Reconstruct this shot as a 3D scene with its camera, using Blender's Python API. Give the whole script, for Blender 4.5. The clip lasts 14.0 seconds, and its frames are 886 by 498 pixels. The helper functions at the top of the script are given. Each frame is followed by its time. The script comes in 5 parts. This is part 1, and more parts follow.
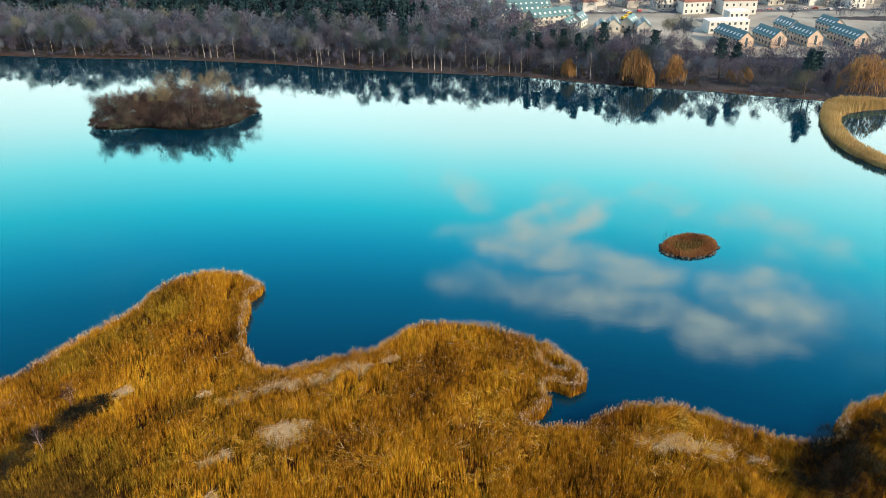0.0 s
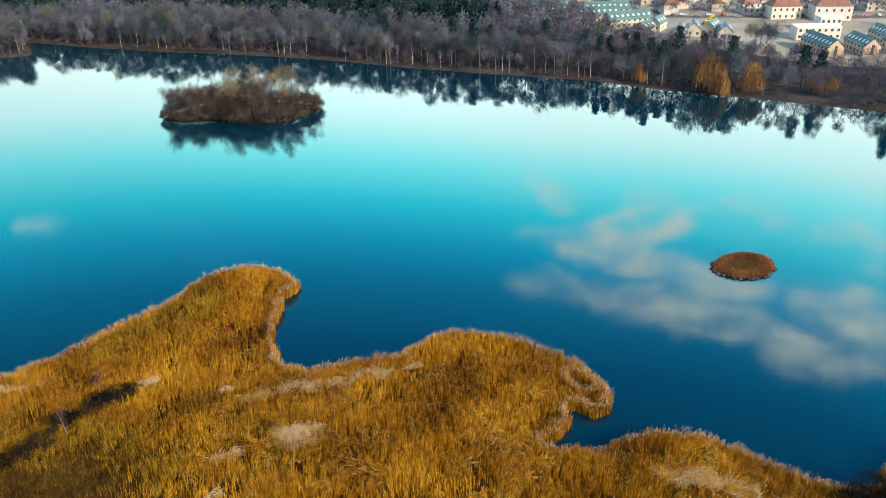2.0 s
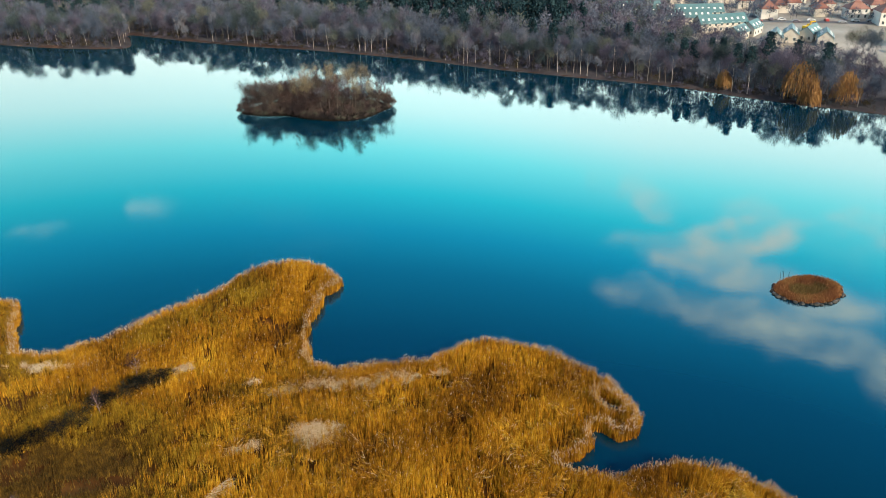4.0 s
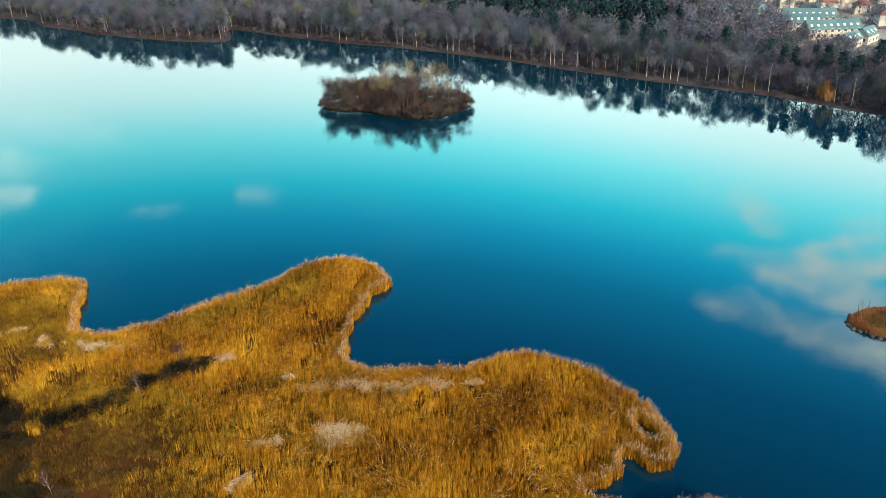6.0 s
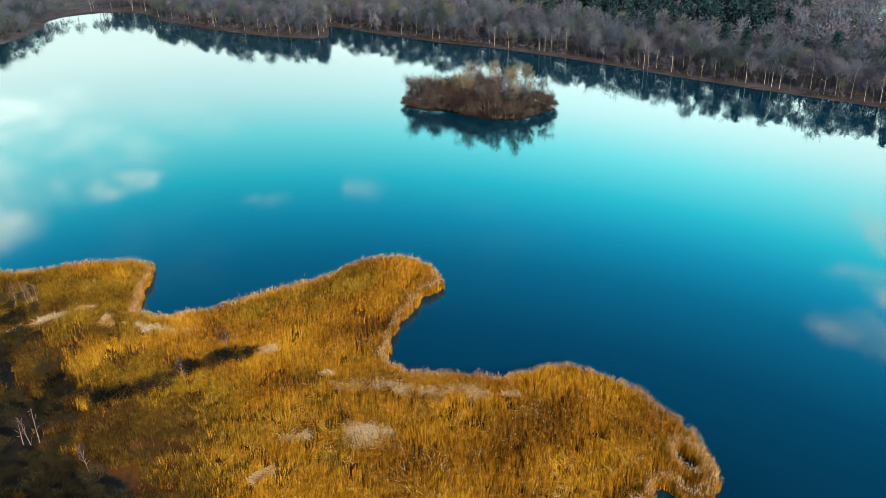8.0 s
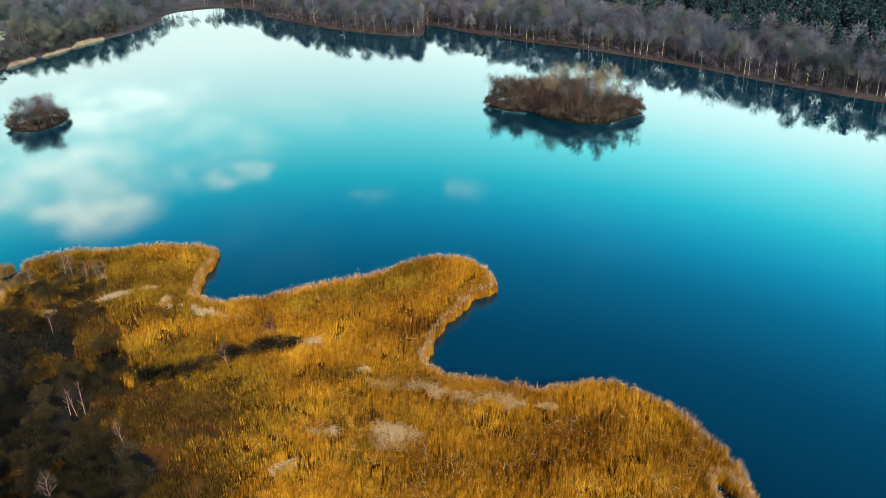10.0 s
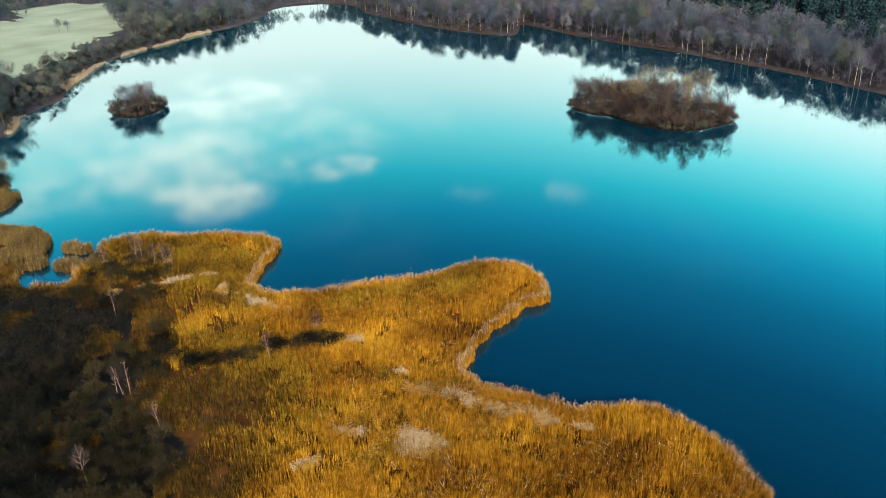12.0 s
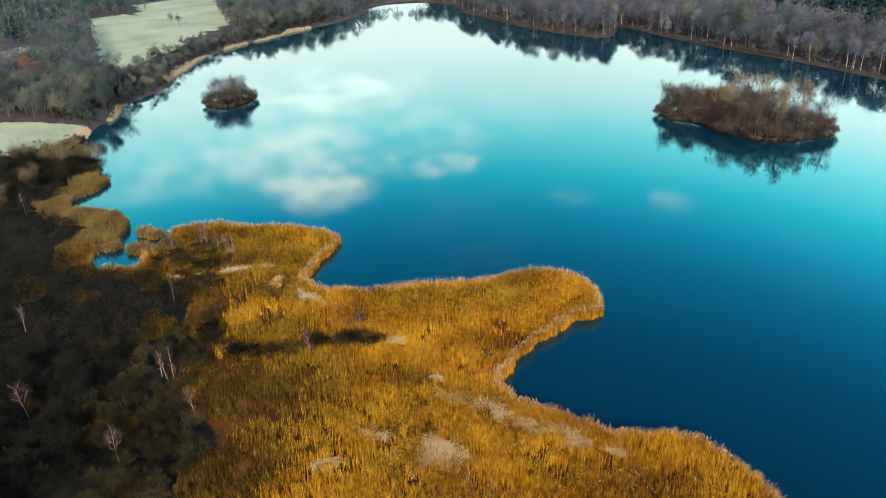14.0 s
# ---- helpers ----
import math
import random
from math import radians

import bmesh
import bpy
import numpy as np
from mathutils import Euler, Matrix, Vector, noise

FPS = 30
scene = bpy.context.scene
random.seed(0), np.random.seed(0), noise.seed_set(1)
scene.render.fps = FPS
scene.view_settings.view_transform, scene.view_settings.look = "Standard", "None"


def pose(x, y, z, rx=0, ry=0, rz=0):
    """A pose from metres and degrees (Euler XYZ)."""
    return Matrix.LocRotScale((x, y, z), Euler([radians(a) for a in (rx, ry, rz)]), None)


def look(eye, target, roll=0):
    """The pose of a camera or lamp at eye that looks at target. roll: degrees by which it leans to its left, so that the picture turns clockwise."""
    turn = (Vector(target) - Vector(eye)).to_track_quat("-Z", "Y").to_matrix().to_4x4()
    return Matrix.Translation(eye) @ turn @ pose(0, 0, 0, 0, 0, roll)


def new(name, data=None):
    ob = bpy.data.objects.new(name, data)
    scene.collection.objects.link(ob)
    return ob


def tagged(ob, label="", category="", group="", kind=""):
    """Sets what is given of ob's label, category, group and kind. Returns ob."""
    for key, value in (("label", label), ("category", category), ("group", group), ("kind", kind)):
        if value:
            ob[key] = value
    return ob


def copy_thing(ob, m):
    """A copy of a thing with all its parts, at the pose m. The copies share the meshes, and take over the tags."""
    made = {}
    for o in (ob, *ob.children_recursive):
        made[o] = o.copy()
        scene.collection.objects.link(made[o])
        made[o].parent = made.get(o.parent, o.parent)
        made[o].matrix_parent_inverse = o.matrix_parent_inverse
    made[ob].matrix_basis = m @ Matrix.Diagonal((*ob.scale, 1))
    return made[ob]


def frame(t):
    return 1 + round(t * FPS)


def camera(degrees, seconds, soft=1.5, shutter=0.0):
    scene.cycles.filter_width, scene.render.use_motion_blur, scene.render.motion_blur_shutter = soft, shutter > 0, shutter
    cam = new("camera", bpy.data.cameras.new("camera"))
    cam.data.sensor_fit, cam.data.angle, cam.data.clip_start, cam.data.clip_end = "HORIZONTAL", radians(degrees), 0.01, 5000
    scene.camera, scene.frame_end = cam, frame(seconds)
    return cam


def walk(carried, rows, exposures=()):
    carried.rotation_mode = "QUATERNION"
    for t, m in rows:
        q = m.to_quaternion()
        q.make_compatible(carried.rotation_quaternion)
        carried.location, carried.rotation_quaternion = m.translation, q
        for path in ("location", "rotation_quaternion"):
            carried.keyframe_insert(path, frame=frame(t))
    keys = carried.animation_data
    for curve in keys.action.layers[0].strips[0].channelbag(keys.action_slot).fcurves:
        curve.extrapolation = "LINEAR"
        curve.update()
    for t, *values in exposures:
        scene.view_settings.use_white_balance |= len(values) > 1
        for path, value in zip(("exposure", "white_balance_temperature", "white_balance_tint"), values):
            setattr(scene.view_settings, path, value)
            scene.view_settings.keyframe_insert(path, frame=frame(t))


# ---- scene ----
cam = camera(61.4, 14.0, soft=0.8)
PATH = [
    (0, (-4.871, 4.976, 86.496), (-4.837, 6.75, 85.572), -1.0),
    (0.5, (-2.702, 5.976, 86.475), (-2.715, 7.75, 85.551), -1.1),
    (1, (-0.35, 6.815, 86.408), (-0.414, 8.588, 85.485), -1.1),
    (1.5, (2.193, 7.628, 86.335), (2.073, 9.399, 85.413), -1.0),
    (2, (4.666, 8.693, 86.332), (4.488, 10.459, 85.41), -1.3),
    (2.5, (7.21, 9.708, 86.279), (6.974, 11.468, 85.358), -1.4),
    (3, (9.767, 10.584, 86.188), (9.473, 12.336, 85.268), -1.5),
    (5.5, (21.201, 17.642, 85.48), (20.603, 19.317, 84.566), -2.1),
    (6, (23.276, 19.206, 85.187), (22.617, 20.86, 84.275), -2.2),
    (6.5, (25.077, 20.996, 84.706), (24.357, 22.626, 83.797), -2.4),
    (7, (27.073, 22.793, 84.362), (26.292, 24.396, 83.456), -2.6),
    (7.5, (28.986, 24.548, 84.077), (28.146, 26.122, 83.173), -2.6),
    (8, (30.85, 26.447, 83.776), (29.951, 27.99, 82.875), -2.8),
    (10.5, (38.324, 36.762, 81.035), (37.153, 38.123, 80.154), -3.2),
    (11, (39.551, 39.013, 80.766), (38.331, 40.332, 79.888), -3.2),
    (11.5, (40.786, 41.075, 80.395), (39.519, 42.351, 79.52), -3.3),
    (12, (41.809, 43.395, 80.037), (40.495, 44.625, 79.165), -3.4),
    (12.5, (42.642, 45.872, 79.702), (41.284, 47.056, 78.834), -3.5),
    (13, (43.558, 48.237, 79.293), (42.157, 49.372, 78.427), -3.5),
    (13.5, (44.431, 50.662, 78.996), (42.989, 51.748, 78.134), -3.6),
    (14, (45.284, 53.04, 78.792), (43.802, 54.074, 77.934), -3.7),
]
walk(cam, [(t, look(eye, target, roll)) for t, eye, target, roll in PATH])

# ---------------------------------------------------------------- sky and sun
SUN_ELEVATION, SUN_AZIMUTH = 25.0, 128.0      # degrees; azimuth clockwise from +y


def sky_world():
    w = bpy.data.worlds.new("sky")
    scene.world = w
    w.use_nodes = True
    nt = w.node_tree
    nt.nodes.clear()
    N, L = nt.nodes.new, nt.links.new
    out, bg = N("ShaderNodeOutputWorld"), N("ShaderNodeBackground")
    sky = N("ShaderNodeTexSky")
    sky.sky_type = "NISHITA"
    sky.sun_disc = False
    sky.sun_elevation, sky.sun_rotation = radians(SUN_ELEVATION), radians(SUN_AZIMUTH)
    sky.air_density, sky.dust_density, sky.ozone_density = 1.2, 1.6, 3.0
    tint = N("ShaderNodeMix")
    tint.data_type, tint.blend_type = "RGBA", "MULTIPLY"
    tint.inputs["Factor"].default_value = 1.0
    tint.inputs["B"].default_value = SKY_TINT
    L(sky.outputs["Color"], tint.inputs["A"])
    # cloud layer: the direction projected on a flat layer, warped by noise
    tc, sep = N("ShaderNodeTexCoord"), N("ShaderNodeSeparateXYZ")
    L(tc.outputs["Generated"], sep.inputs[0])

    def math_node(op, a, b=None, c=None):
        n = N("ShaderNodeMath")
        n.operation = op
        for i, v in enumerate((a, b, c)):
            if v is None:
                continue
            if isinstance(v, (int, float)):
                n.inputs[i].default_value = v
            else:
                L(v, n.inputs[i])
        return n.outputs[0]

    up = math_node("MAXIMUM", sep.outputs["Z"], 0.0)
    den = math_node("ADD", up, 0.1)
    comb = N("ShaderNodeCombineXYZ")
    L(math_node("DIVIDE", sep.outputs["X"], den), comb.inputs[0])
    L(math_node("DIVIDE", sep.outputs["Y"], den), comb.inputs[1])
    warp = N("ShaderNodeTexNoise")
    warp.inputs["Scale"].default_value, warp.inputs["Detail"].default_value = 6.5, 8.0
    L(comb.outputs[0], warp.inputs["Vector"])
    off = N("ShaderNodeVectorMath")
    off.operation = "MULTIPLY_ADD"
    L(warp.outputs["Color"], off.inputs[0])
    off.inputs[1].default_value = (0.22, 0.22, 0.0)
    off.inputs[2].default_value = (-0.11, -0.11, 0.0)
    add = N("ShaderNodeVectorMath")
    L(comb.outputs[0], add.inputs[0])
    L(off.outputs[0], add.inputs[1])
    cover = None
    for cx, cy, ra, rb, ang, thick in CLOUDS:
        mp = N("ShaderNodeMapping")
        mp.vector_type = "TEXTURE"
        mp.inputs["Location"].default_value = (cx, cy, 0)
        mp.inputs["Rotation"].default_value = (0, 0, radians(ang))
        mp.inputs["Scale"].default_value = (ra, rb, 1)
        L(add.outputs[0], mp.inputs["Vector"])
        ln = N("ShaderNodeVectorMath")
        ln.operation = "LENGTH"
        L(mp.outputs[0], ln.inputs[0])
        mr = N("ShaderNodeMapRange")
        mr.interpolation_type = "SMOOTHSTEP"
        mr.inputs["From Min"].default_value, mr.inputs["From Max"].default_value = 1.2, 0.45
        mr.inputs["To Min"].default_value, mr.inputs["To Max"].default_value = 0.0, thick
        L(ln.outputs["Value"], mr.inputs["Value"])
        cover = mr.outputs[0] if cover is None else math_node("MAXIMUM", cover, mr.outputs[0])
    # thin scattered cloud elsewhere, denser low down
    wisps = N("ShaderNodeTexNoise")
    wisps.inputs["Scale"].default_value, wisps.inputs["Detail"].default_value = 1.6, 6.0
    L(comb.outputs[0], wisps.inputs["Vector"])
    wr = N("ShaderNodeMapRange")
    wr.inputs["From Min"].default_value, wr.inputs["From Max"].default_value = 0.55, 0.85
    wr.inputs["To Min"].default_value, wr.inputs["To Max"].default_value = 0.0, 0.14
    L(wisps.outputs["Fac"], wr.inputs["Value"])
    cover = math_node("MAXIMUM", cover, wr.outputs[0])
    puffs = N("ShaderNodeTexNoise")
    puffs.inputs["Scale"].default_value, puffs.inputs["Detail"].default_value = 7.5, 6.0
    L(comb.outputs[0], puffs.inputs["Vector"])
    pr = N("ShaderNodeMapRange")
    pr.inputs["From Min"].default_value, pr.inputs["From Max"].default_value = 0.36, 0.62
    pr.inputs["To Min"].default_value, pr.inputs["To Max"].default_value = 0.3, 1.0
    L(puffs.outputs["Fac"], pr.inputs["Value"])
    cover = math_node("MULTIPLY", cover, pr.outputs[0])
    cover = math_node("POWER", cover, 1.35)
    # winter haze: pale at the horizon, turquoise above it, deep blue overhead
    el = math_node("ARCSINE", up)
    west = N("ShaderNodeMapRange")
    west.inputs["From Min"].default_value, west.inputs["From Max"].default_value = 0.05, -0.8
    west.inputs["To Min"].default_value, west.inputs["To Max"].default_value = 0.0, radians(6.0)
    L(sep.outputs["X"], west.inputs["Value"])
    el = math_node("ADD", el, west.outputs[0])
    el = math_node("MULTIPLY", el, 2 / math.pi)
    ramp = N("ShaderNodeValToRGB")
    els = ramp.color_ramp.elements
    while len(els) < len(HAZE_RAMP):
        els.new(0.5)
    for e, (deg, *c) in zip(els, HAZE_RAMP):
        e.position, e.color = deg / 90, (*c, 1)
    L(el, ramp.inputs["Fac"])
    gain = N("ShaderNodeVectorMath")
    gain.operation = "SCALE"
    fade = N("ShaderNodeMapRange")
    fade.interpolation_type = "SMOOTHSTEP"
    fade.inputs["From Min"].default_value, fade.inputs["From Max"].default_value = -0.05, -0.85
    fade.inputs["To Min"].default_value, fade.inputs["To Max"].default_value = HAZE_GAIN, HAZE_GAIN * 0.55
    L(sep.outputs["X"], fade.inputs["Value"])
    L(fade.outputs[0], gain.inputs["Scale"])
    rosy = N("ShaderNodeVectorMath")
    rosy.operation = "MULTIPLY"
    rosy.inputs[1].default_value = ROSY_HAZE
    L(ramp.outputs["Color"], rosy.inputs[0])
    L(rosy.outputs[0], gain.inputs[0])
    # paler, warmer sky towards the sun
    dot = N("ShaderNodeVectorMath")
    dot.operation = "DOT_PRODUCT"
    L(tc.outputs["Generated"], dot.inputs[0])
    a_, e_ = radians(SUN_AZIMUTH), radians(SUN_ELEVATION)
    dot.inputs[1].default_value = (math.sin(a_) * math.cos(e_), math.cos(a_) * math.cos(e_), math.sin(e_))
    glow = N("ShaderNodeMapRange")
    glow.interpolation_type = "SMOOTHSTEP"
    glow.inputs["From Min"].default_value, glow.inputs["From Max"].default_value = 0.4, 0.98
    L(dot.outputs["Value"], glow.inputs["Value"])
    m0, m1, m2 = (N("ShaderNodeMix") for _ in range(3))
    m0.data_type = m1.data_type = m2.data_type = "RGBA"
    # haze fills the north; in the unseen south it is thinned to weaken skylight
    thin = N("ShaderNodeMapRange")
    thin.interpolation_type = "SMOOTHSTEP"
    thin.inputs["From Min"].default_value, thin.inputs["From Max"].default_value = 0.25, -0.6
    thin.inputs["To Min"].default_value, thin.inputs["To Max"].default_value = HAZE, 0.3
    L(sep.outputs["Y"], thin.inputs["Value"])
    L(thin.outputs[0], m0.inputs["Factor"])
    L(tint.outputs["Result"], m0.inputs["A"])
    L(gain.outputs[0], m0.inputs["B"])
    for m, fac, colour, prev in ((m2, glow.outputs[0], GLOW_COLOUR, m0), (m1, cover, CLOUD_COLOUR, m2)):
        L(fac, m.inputs["Factor"])
        L(prev.outputs["Result"], m.inputs["A"])
        m.inputs["B"].default_value = colour
    L(m1.outputs["Result"], bg.inputs["Color"])
    bg.inputs["Strength"].default_value = 0.1
    L(bg.outputs[0], out.inputs[0])


SKY_TINT = (0.95, 0.9, 0.8, 1)
HAZE, HAZE_GAIN = 0.95, 41.5
ROSY_HAZE = (1.45, 1.02, 1.02)
HAZE_RAMP = [(0, 0.38, 0.43, 0.42), (9, 0.43, 0.49, 0.48), (13, 0.62, 0.70, 0.66), (16, 0.77, 0.86, 0.81), (19, 0.64, 0.92, 0.90), (22, 0.24, 0.93, 0.97),
             (25, 0.04, 0.77, 0.93), (28, 0.014, 0.48, 0.78), (31, 0.008, 0.27, 0.51), (36, 0.005, 0.105, 0.25), (44, 0.002, 0.012, 0.05), (70, 0.03, 0.06, 0.12)]
GLOW_COLOUR, CLOUD_COLOUR = (7.5, 6.9, 5.8, 1), (42.0, 32.0, 28.8, 1)
# centre, long and short radius on the cloud layer, turn, thickness
CLOUDS = [
    (0.29, 1.68, 0.227, 0.096, 26, 1), (0.21, 1.58, 0.199, 0.093, -26, 1), (0.42, 1.47, 0.19, 0.094, -27, 0.95), (0.11, 1.43, 0.112, 0.07, -31, 0.62), (0.25, 1.39, 0.158, 0.08, -9, 0.95),
    (0.42, 1.33, 0.16, 0.094, -32, 1), (0.58, 1.23, 0.173, 0.088, -31, 1), (0.7, 1.31, 0.168, 0.13, -51, 1), (0.11, 1.86, 0.165, 0.069, -60, 0.56), (0.6, 1.78, 0.112, 0.088, -25, 0.67),
    (0.8, 1.68, 0.109, 0.099, -38, 0.67), (0.96, 1.91, 0.185, 0.13, -55, 0.5), (-0.01, 1.95, 0.1, 0.05, -59, 0.28), (0.38, 1.79, 0.114, 0.146, -15, 0.45), (0.89, 1.53, 0.146, 0.133, -70, 0.62),
    (-2.61, 1.35, 0.429, 0.272, 87, 0.78), (-2.31, 0.96, 0.349, 0.299, 93, 0.9), (-1.99, 0.9, 0.231, 0.194, 26, 1), (-2.09, 1.17, 0.299, 0.119, -3, 0.56), (-1.81, 1.29, 0.126, 0.107, 42, 0.78),
    (-1.16, 1.57, 0.073, 0.073, 29, 0.5), (-1.38, 1.41, 0.075, 0.048, 40, 0.34), (-2.12, 1.5, 0.381, 0.129, -6, 0.39), (-2.35, 0.64, 0.316, 0.233, 100, 0.5), (-2.16, 1.44, 0.155, 0.078, -4, 0.45),
    (-2.0, 1.74, 0.316, 0.133, -12, 0.25), (-2.85, 0.88, 0.324, 0.252, 39, 0.34), (0.85, 1.45, 0.55, 0.4, -30, 0.22), (-2.35, 1.05, 0.7, 0.5, 60, 0.42), (-2.75, 1.3, 0.5, 0.35, 60, 0.4),
]
sky_world()
sun = new("sun", bpy.data.lights.new("sun", "SUN"))
sun.data.energy, sun.data.angle, sun.data.color = 5.0, radians(1.2), (1.0, 0.86, 0.66)
_a, _e = radians(SUN_AZIMUTH), radians(SUN_ELEVATION)
sun.matrix_world = look((0, 0, 200), Vector((0, 0, 200)) - Vector((math.sin(_a) * math.cos(_e), math.cos(_a) * math.cos(_e), math.sin(_e))))
scene.view_settings.exposure = 0.3

# ---------------------------------------------------------------- materials


def material(name, rough=0.9, specular=0.2):
    m = bpy.data.materials.new(name)
    m.use_nodes = True
    b = m.node_tree.nodes["Principled BSDF"]
    b.inputs["Roughness"].default_value = rough
    b.inputs["Specular IOR Level"].default_value = specular
    return m, m.node_tree, b


def mottled(name, colours, scale, fine, rough=0.9, bump=0.0, by_object=0.0, by_island=0.0, specular=0.2, translucent=0.0, clump=0.5):
    """A natural surface: colours spread by a large noise, broken by a fine one, by the object's and the piece's own chance."""
    m, nt, b = material(name, rough, specular)
    N, L = nt.nodes.new, nt.links.new
    geo, ramp = N("ShaderNodeNewGeometry"), N("ShaderNodeValToRGB")
    big, small = N("ShaderNodeTexNoise"), N("ShaderNodeTexNoise")
    for n, s, d in ((big, scale, 3.0), (small, fine, 4.0)):
        n.inputs["Scale"].default_value, n.inputs["Detail"].default_value = 1.0 / s, d
        L(geo.outputs["Position"], n.inputs["Vector"])

    def mad(v, k, c):
        n = N("ShaderNodeMath")
        n.operation = "MULTIPLY_ADD"
        L(v, n.inputs[0])
        n.inputs[1].default_value = k
        if isinstance(c, float):
            n.inputs[2].default_value = c
        else:
            L(c, n.inputs[2])
        return n.outputs[0]

    v = mad(big.outputs["Fac"], 1.5, -0.25 - 0.5 * by_object - 0.5 * by_island - 0.5 * clump)
    v = mad(small.outputs["Fac"], clump, v)
    if by_object:
        v = mad(N("ShaderNodeObjectInfo").outputs["Random"], by_object, v)
    if by_island:
        v = mad(geo.outputs["Random Per Island"], by_island, v)
    L(v, ramp.inputs["Fac"])
    els = ramp.color_ramp.elements
    while len(els) < len(colours):
        els.new(0.5)
    for i, c in enumerate(colours):
        els[i].position, els[i].color = i / (len(colours) - 1), (*c, 1)
    L(ramp.outputs["Color"], b.inputs["Base Color"])
    if bump:
        bp = N("ShaderNodeBump")
        bp.inputs["Strength"].default_value, bp.inputs["Distance"].default_value = 0.6, bump
        L(small.outputs["Fac"], bp.inputs["Height"])
        L(bp.outputs["Normal"], b.inputs["Normal"])
    if translucent:
        tr, mix = N("ShaderNodeBsdfTranslucent"), N("ShaderNodeMixShader")
        L(ramp.outputs["Color"], tr.inputs["Color"])
        mix.inputs["Fac"].default_value = translucent
        L(b.outputs[0], mix.inputs[1])
        L(tr.outputs[0], mix.inputs[2])
        L(mix.outputs[0], nt.nodes["Material Output"].inputs["Surface"])
    return m


M = {}
M["reed"] = mottled("reed_stems", [(0.075, 0.027, 0.002), (0.29, 0.124, 0.007), (0.50, 0.245, 0.013), (0.73, 0.44, 0.038)], 14, 0.9, 0.75, by_island=0.5, translucent=0.1, clump=1.3)
M["olive_reed"] = mottled("olive_gold_reeds", [(0.040, 0.020, 0.002), (0.160, 0.086, 0.007), (0.31, 0.178, 0.012), (0.50, 0.325, 0.030)], 11, 0.9, 0.75, by_island=0.5, translucent=0.1, clump=1.3)
M["twig_olive"] = mottled("olive_brown_twigs", [(0.012, 0.011, 0.007), (0.026, 0.022, 0.011), (0.045, 0.037, 0.017), (0.066, 0.048, 0.027)], 6, 1.2, 0.9, by_object=0.7, by_island=0.3, specular=0.03)
# mauve twigs with the blue haze of distance mixed into the colour
M["twig_mauve"] = mottled("hazy_mauve_twigs", [(0.048, 0.046, 0.072), (0.093, 0.087, 0.130), (0.148, 0.130, 0.168)], 7, 1.5, 0.9, by_object=0.6, by_island=0.2, specular=0.03)
M["plume"] = mottled("reed_plumes", [(0.40, 0.29, 0.17), (0.58, 0.45, 0.30), (0.76, 0.63, 0.47)], 10, 1.0, 0.8, by_island=0.4, translucent=0.3)
M["pale_reed"] = mottled("bleached_reeds", [(0.38, 0.24, 0.10), (0.58, 0.40, 0.22), (0.72, 0.55, 0.35)], 6, 0.8, 0.8, by_island=0.5)
M["dull_reed"] = mottled("shore_reeds", [(0.32, 0.21, 0.08), (0.50, 0.35, 0.15), (0.64, 0.47, 0.23)], 9, 1.0, 0.8, by_island=0.5, translucent=0.2)
# far-wood haze is put into these twig colours: bluer and lighter
M["twig"] = mottled("hazy_bare_twigs", [(0.036, 0.052, 0.082), (0.078, 0.100, 0.146), (0.122, 0.140, 0.188), (0.185, 0.185, 0.212)], 7, 1.5, 0.9, by_object=0.7, by_island=0.2, specular=0.03)
M["twig_brown"] = mottled("russet_twigs", [(0.030, 0.022, 0.025), (0.060, 0.041, 0.041), (0.100, 0.064, 0.058), (0.090, 0.086, 0.070)], 6, 1.5, 0.9, by_object=0.9, by_island=0.25, specular=0.03)
M["twig_russet"] = mottled("grey_russet_twigs", [(0.030, 0.027, 0.030), (0.060, 0.047, 0.047), (0.095, 0.070, 0.063), (0.090, 0.094, 0.076)], 6, 1.5, 0.9, by_object=0.9, by_island=0.25, specular=0.03)
M["twig_copper"] = mottled("copper_leaves", [(0.13, 0.060, 0.036), (0.22, 0.095, 0.050), (0.30, 0.14, 0.07)], 5, 1.2, 0.9, by_object=0.3, by_island=0.3, specular=0.03)
# near-black: the shade inside the thicket is put into the twig colour
M["twig_dark"] = mottled("shaded_thicket_twigs", [(0.003, 0.004, 0.004), (0.007, 0.008, 0.007), (0.014, 0.015, 0.011), (0.024, 0.018, 0.014)], 6, 1.2, 0.9, by_object=0.7, by_island=0.3, specular=0.03)
M["twig_ochre"] = mottled("ochre_twigs", [(0.10, 0.082, 0.058), (0.17, 0.135, 0.080), (0.24, 0.19, 0.105)], 5, 1.0, 0.9, by_object=0.4, by_island=0.4)
M["fringe_reed"] = mottled("fringe_reeds", [(0.075, 0.050, 0.018), (0.15, 0.100, 0.034), (0.25, 0.170, 0.060)], 7, 1.0, 0.85, by_island=0.5)
M["belt_reed"] = mottled("belt_reeds", [(0.26, 0.20, 0.135), (0.37, 0.295, 0.21), (0.47, 0.385, 0.29)], 7, 1.0, 0.85, by_island=0.5)
M["sedge"] = mottled("olive_sedge", [(0.030, 0.017, 0.004), (0.072, 0.040, 0.007), (0.145, 0.080, 0.011), (0.27, 0.15, 0.018)], 9, 0.9, 0.85, by_island=0.5, clump=1.3)
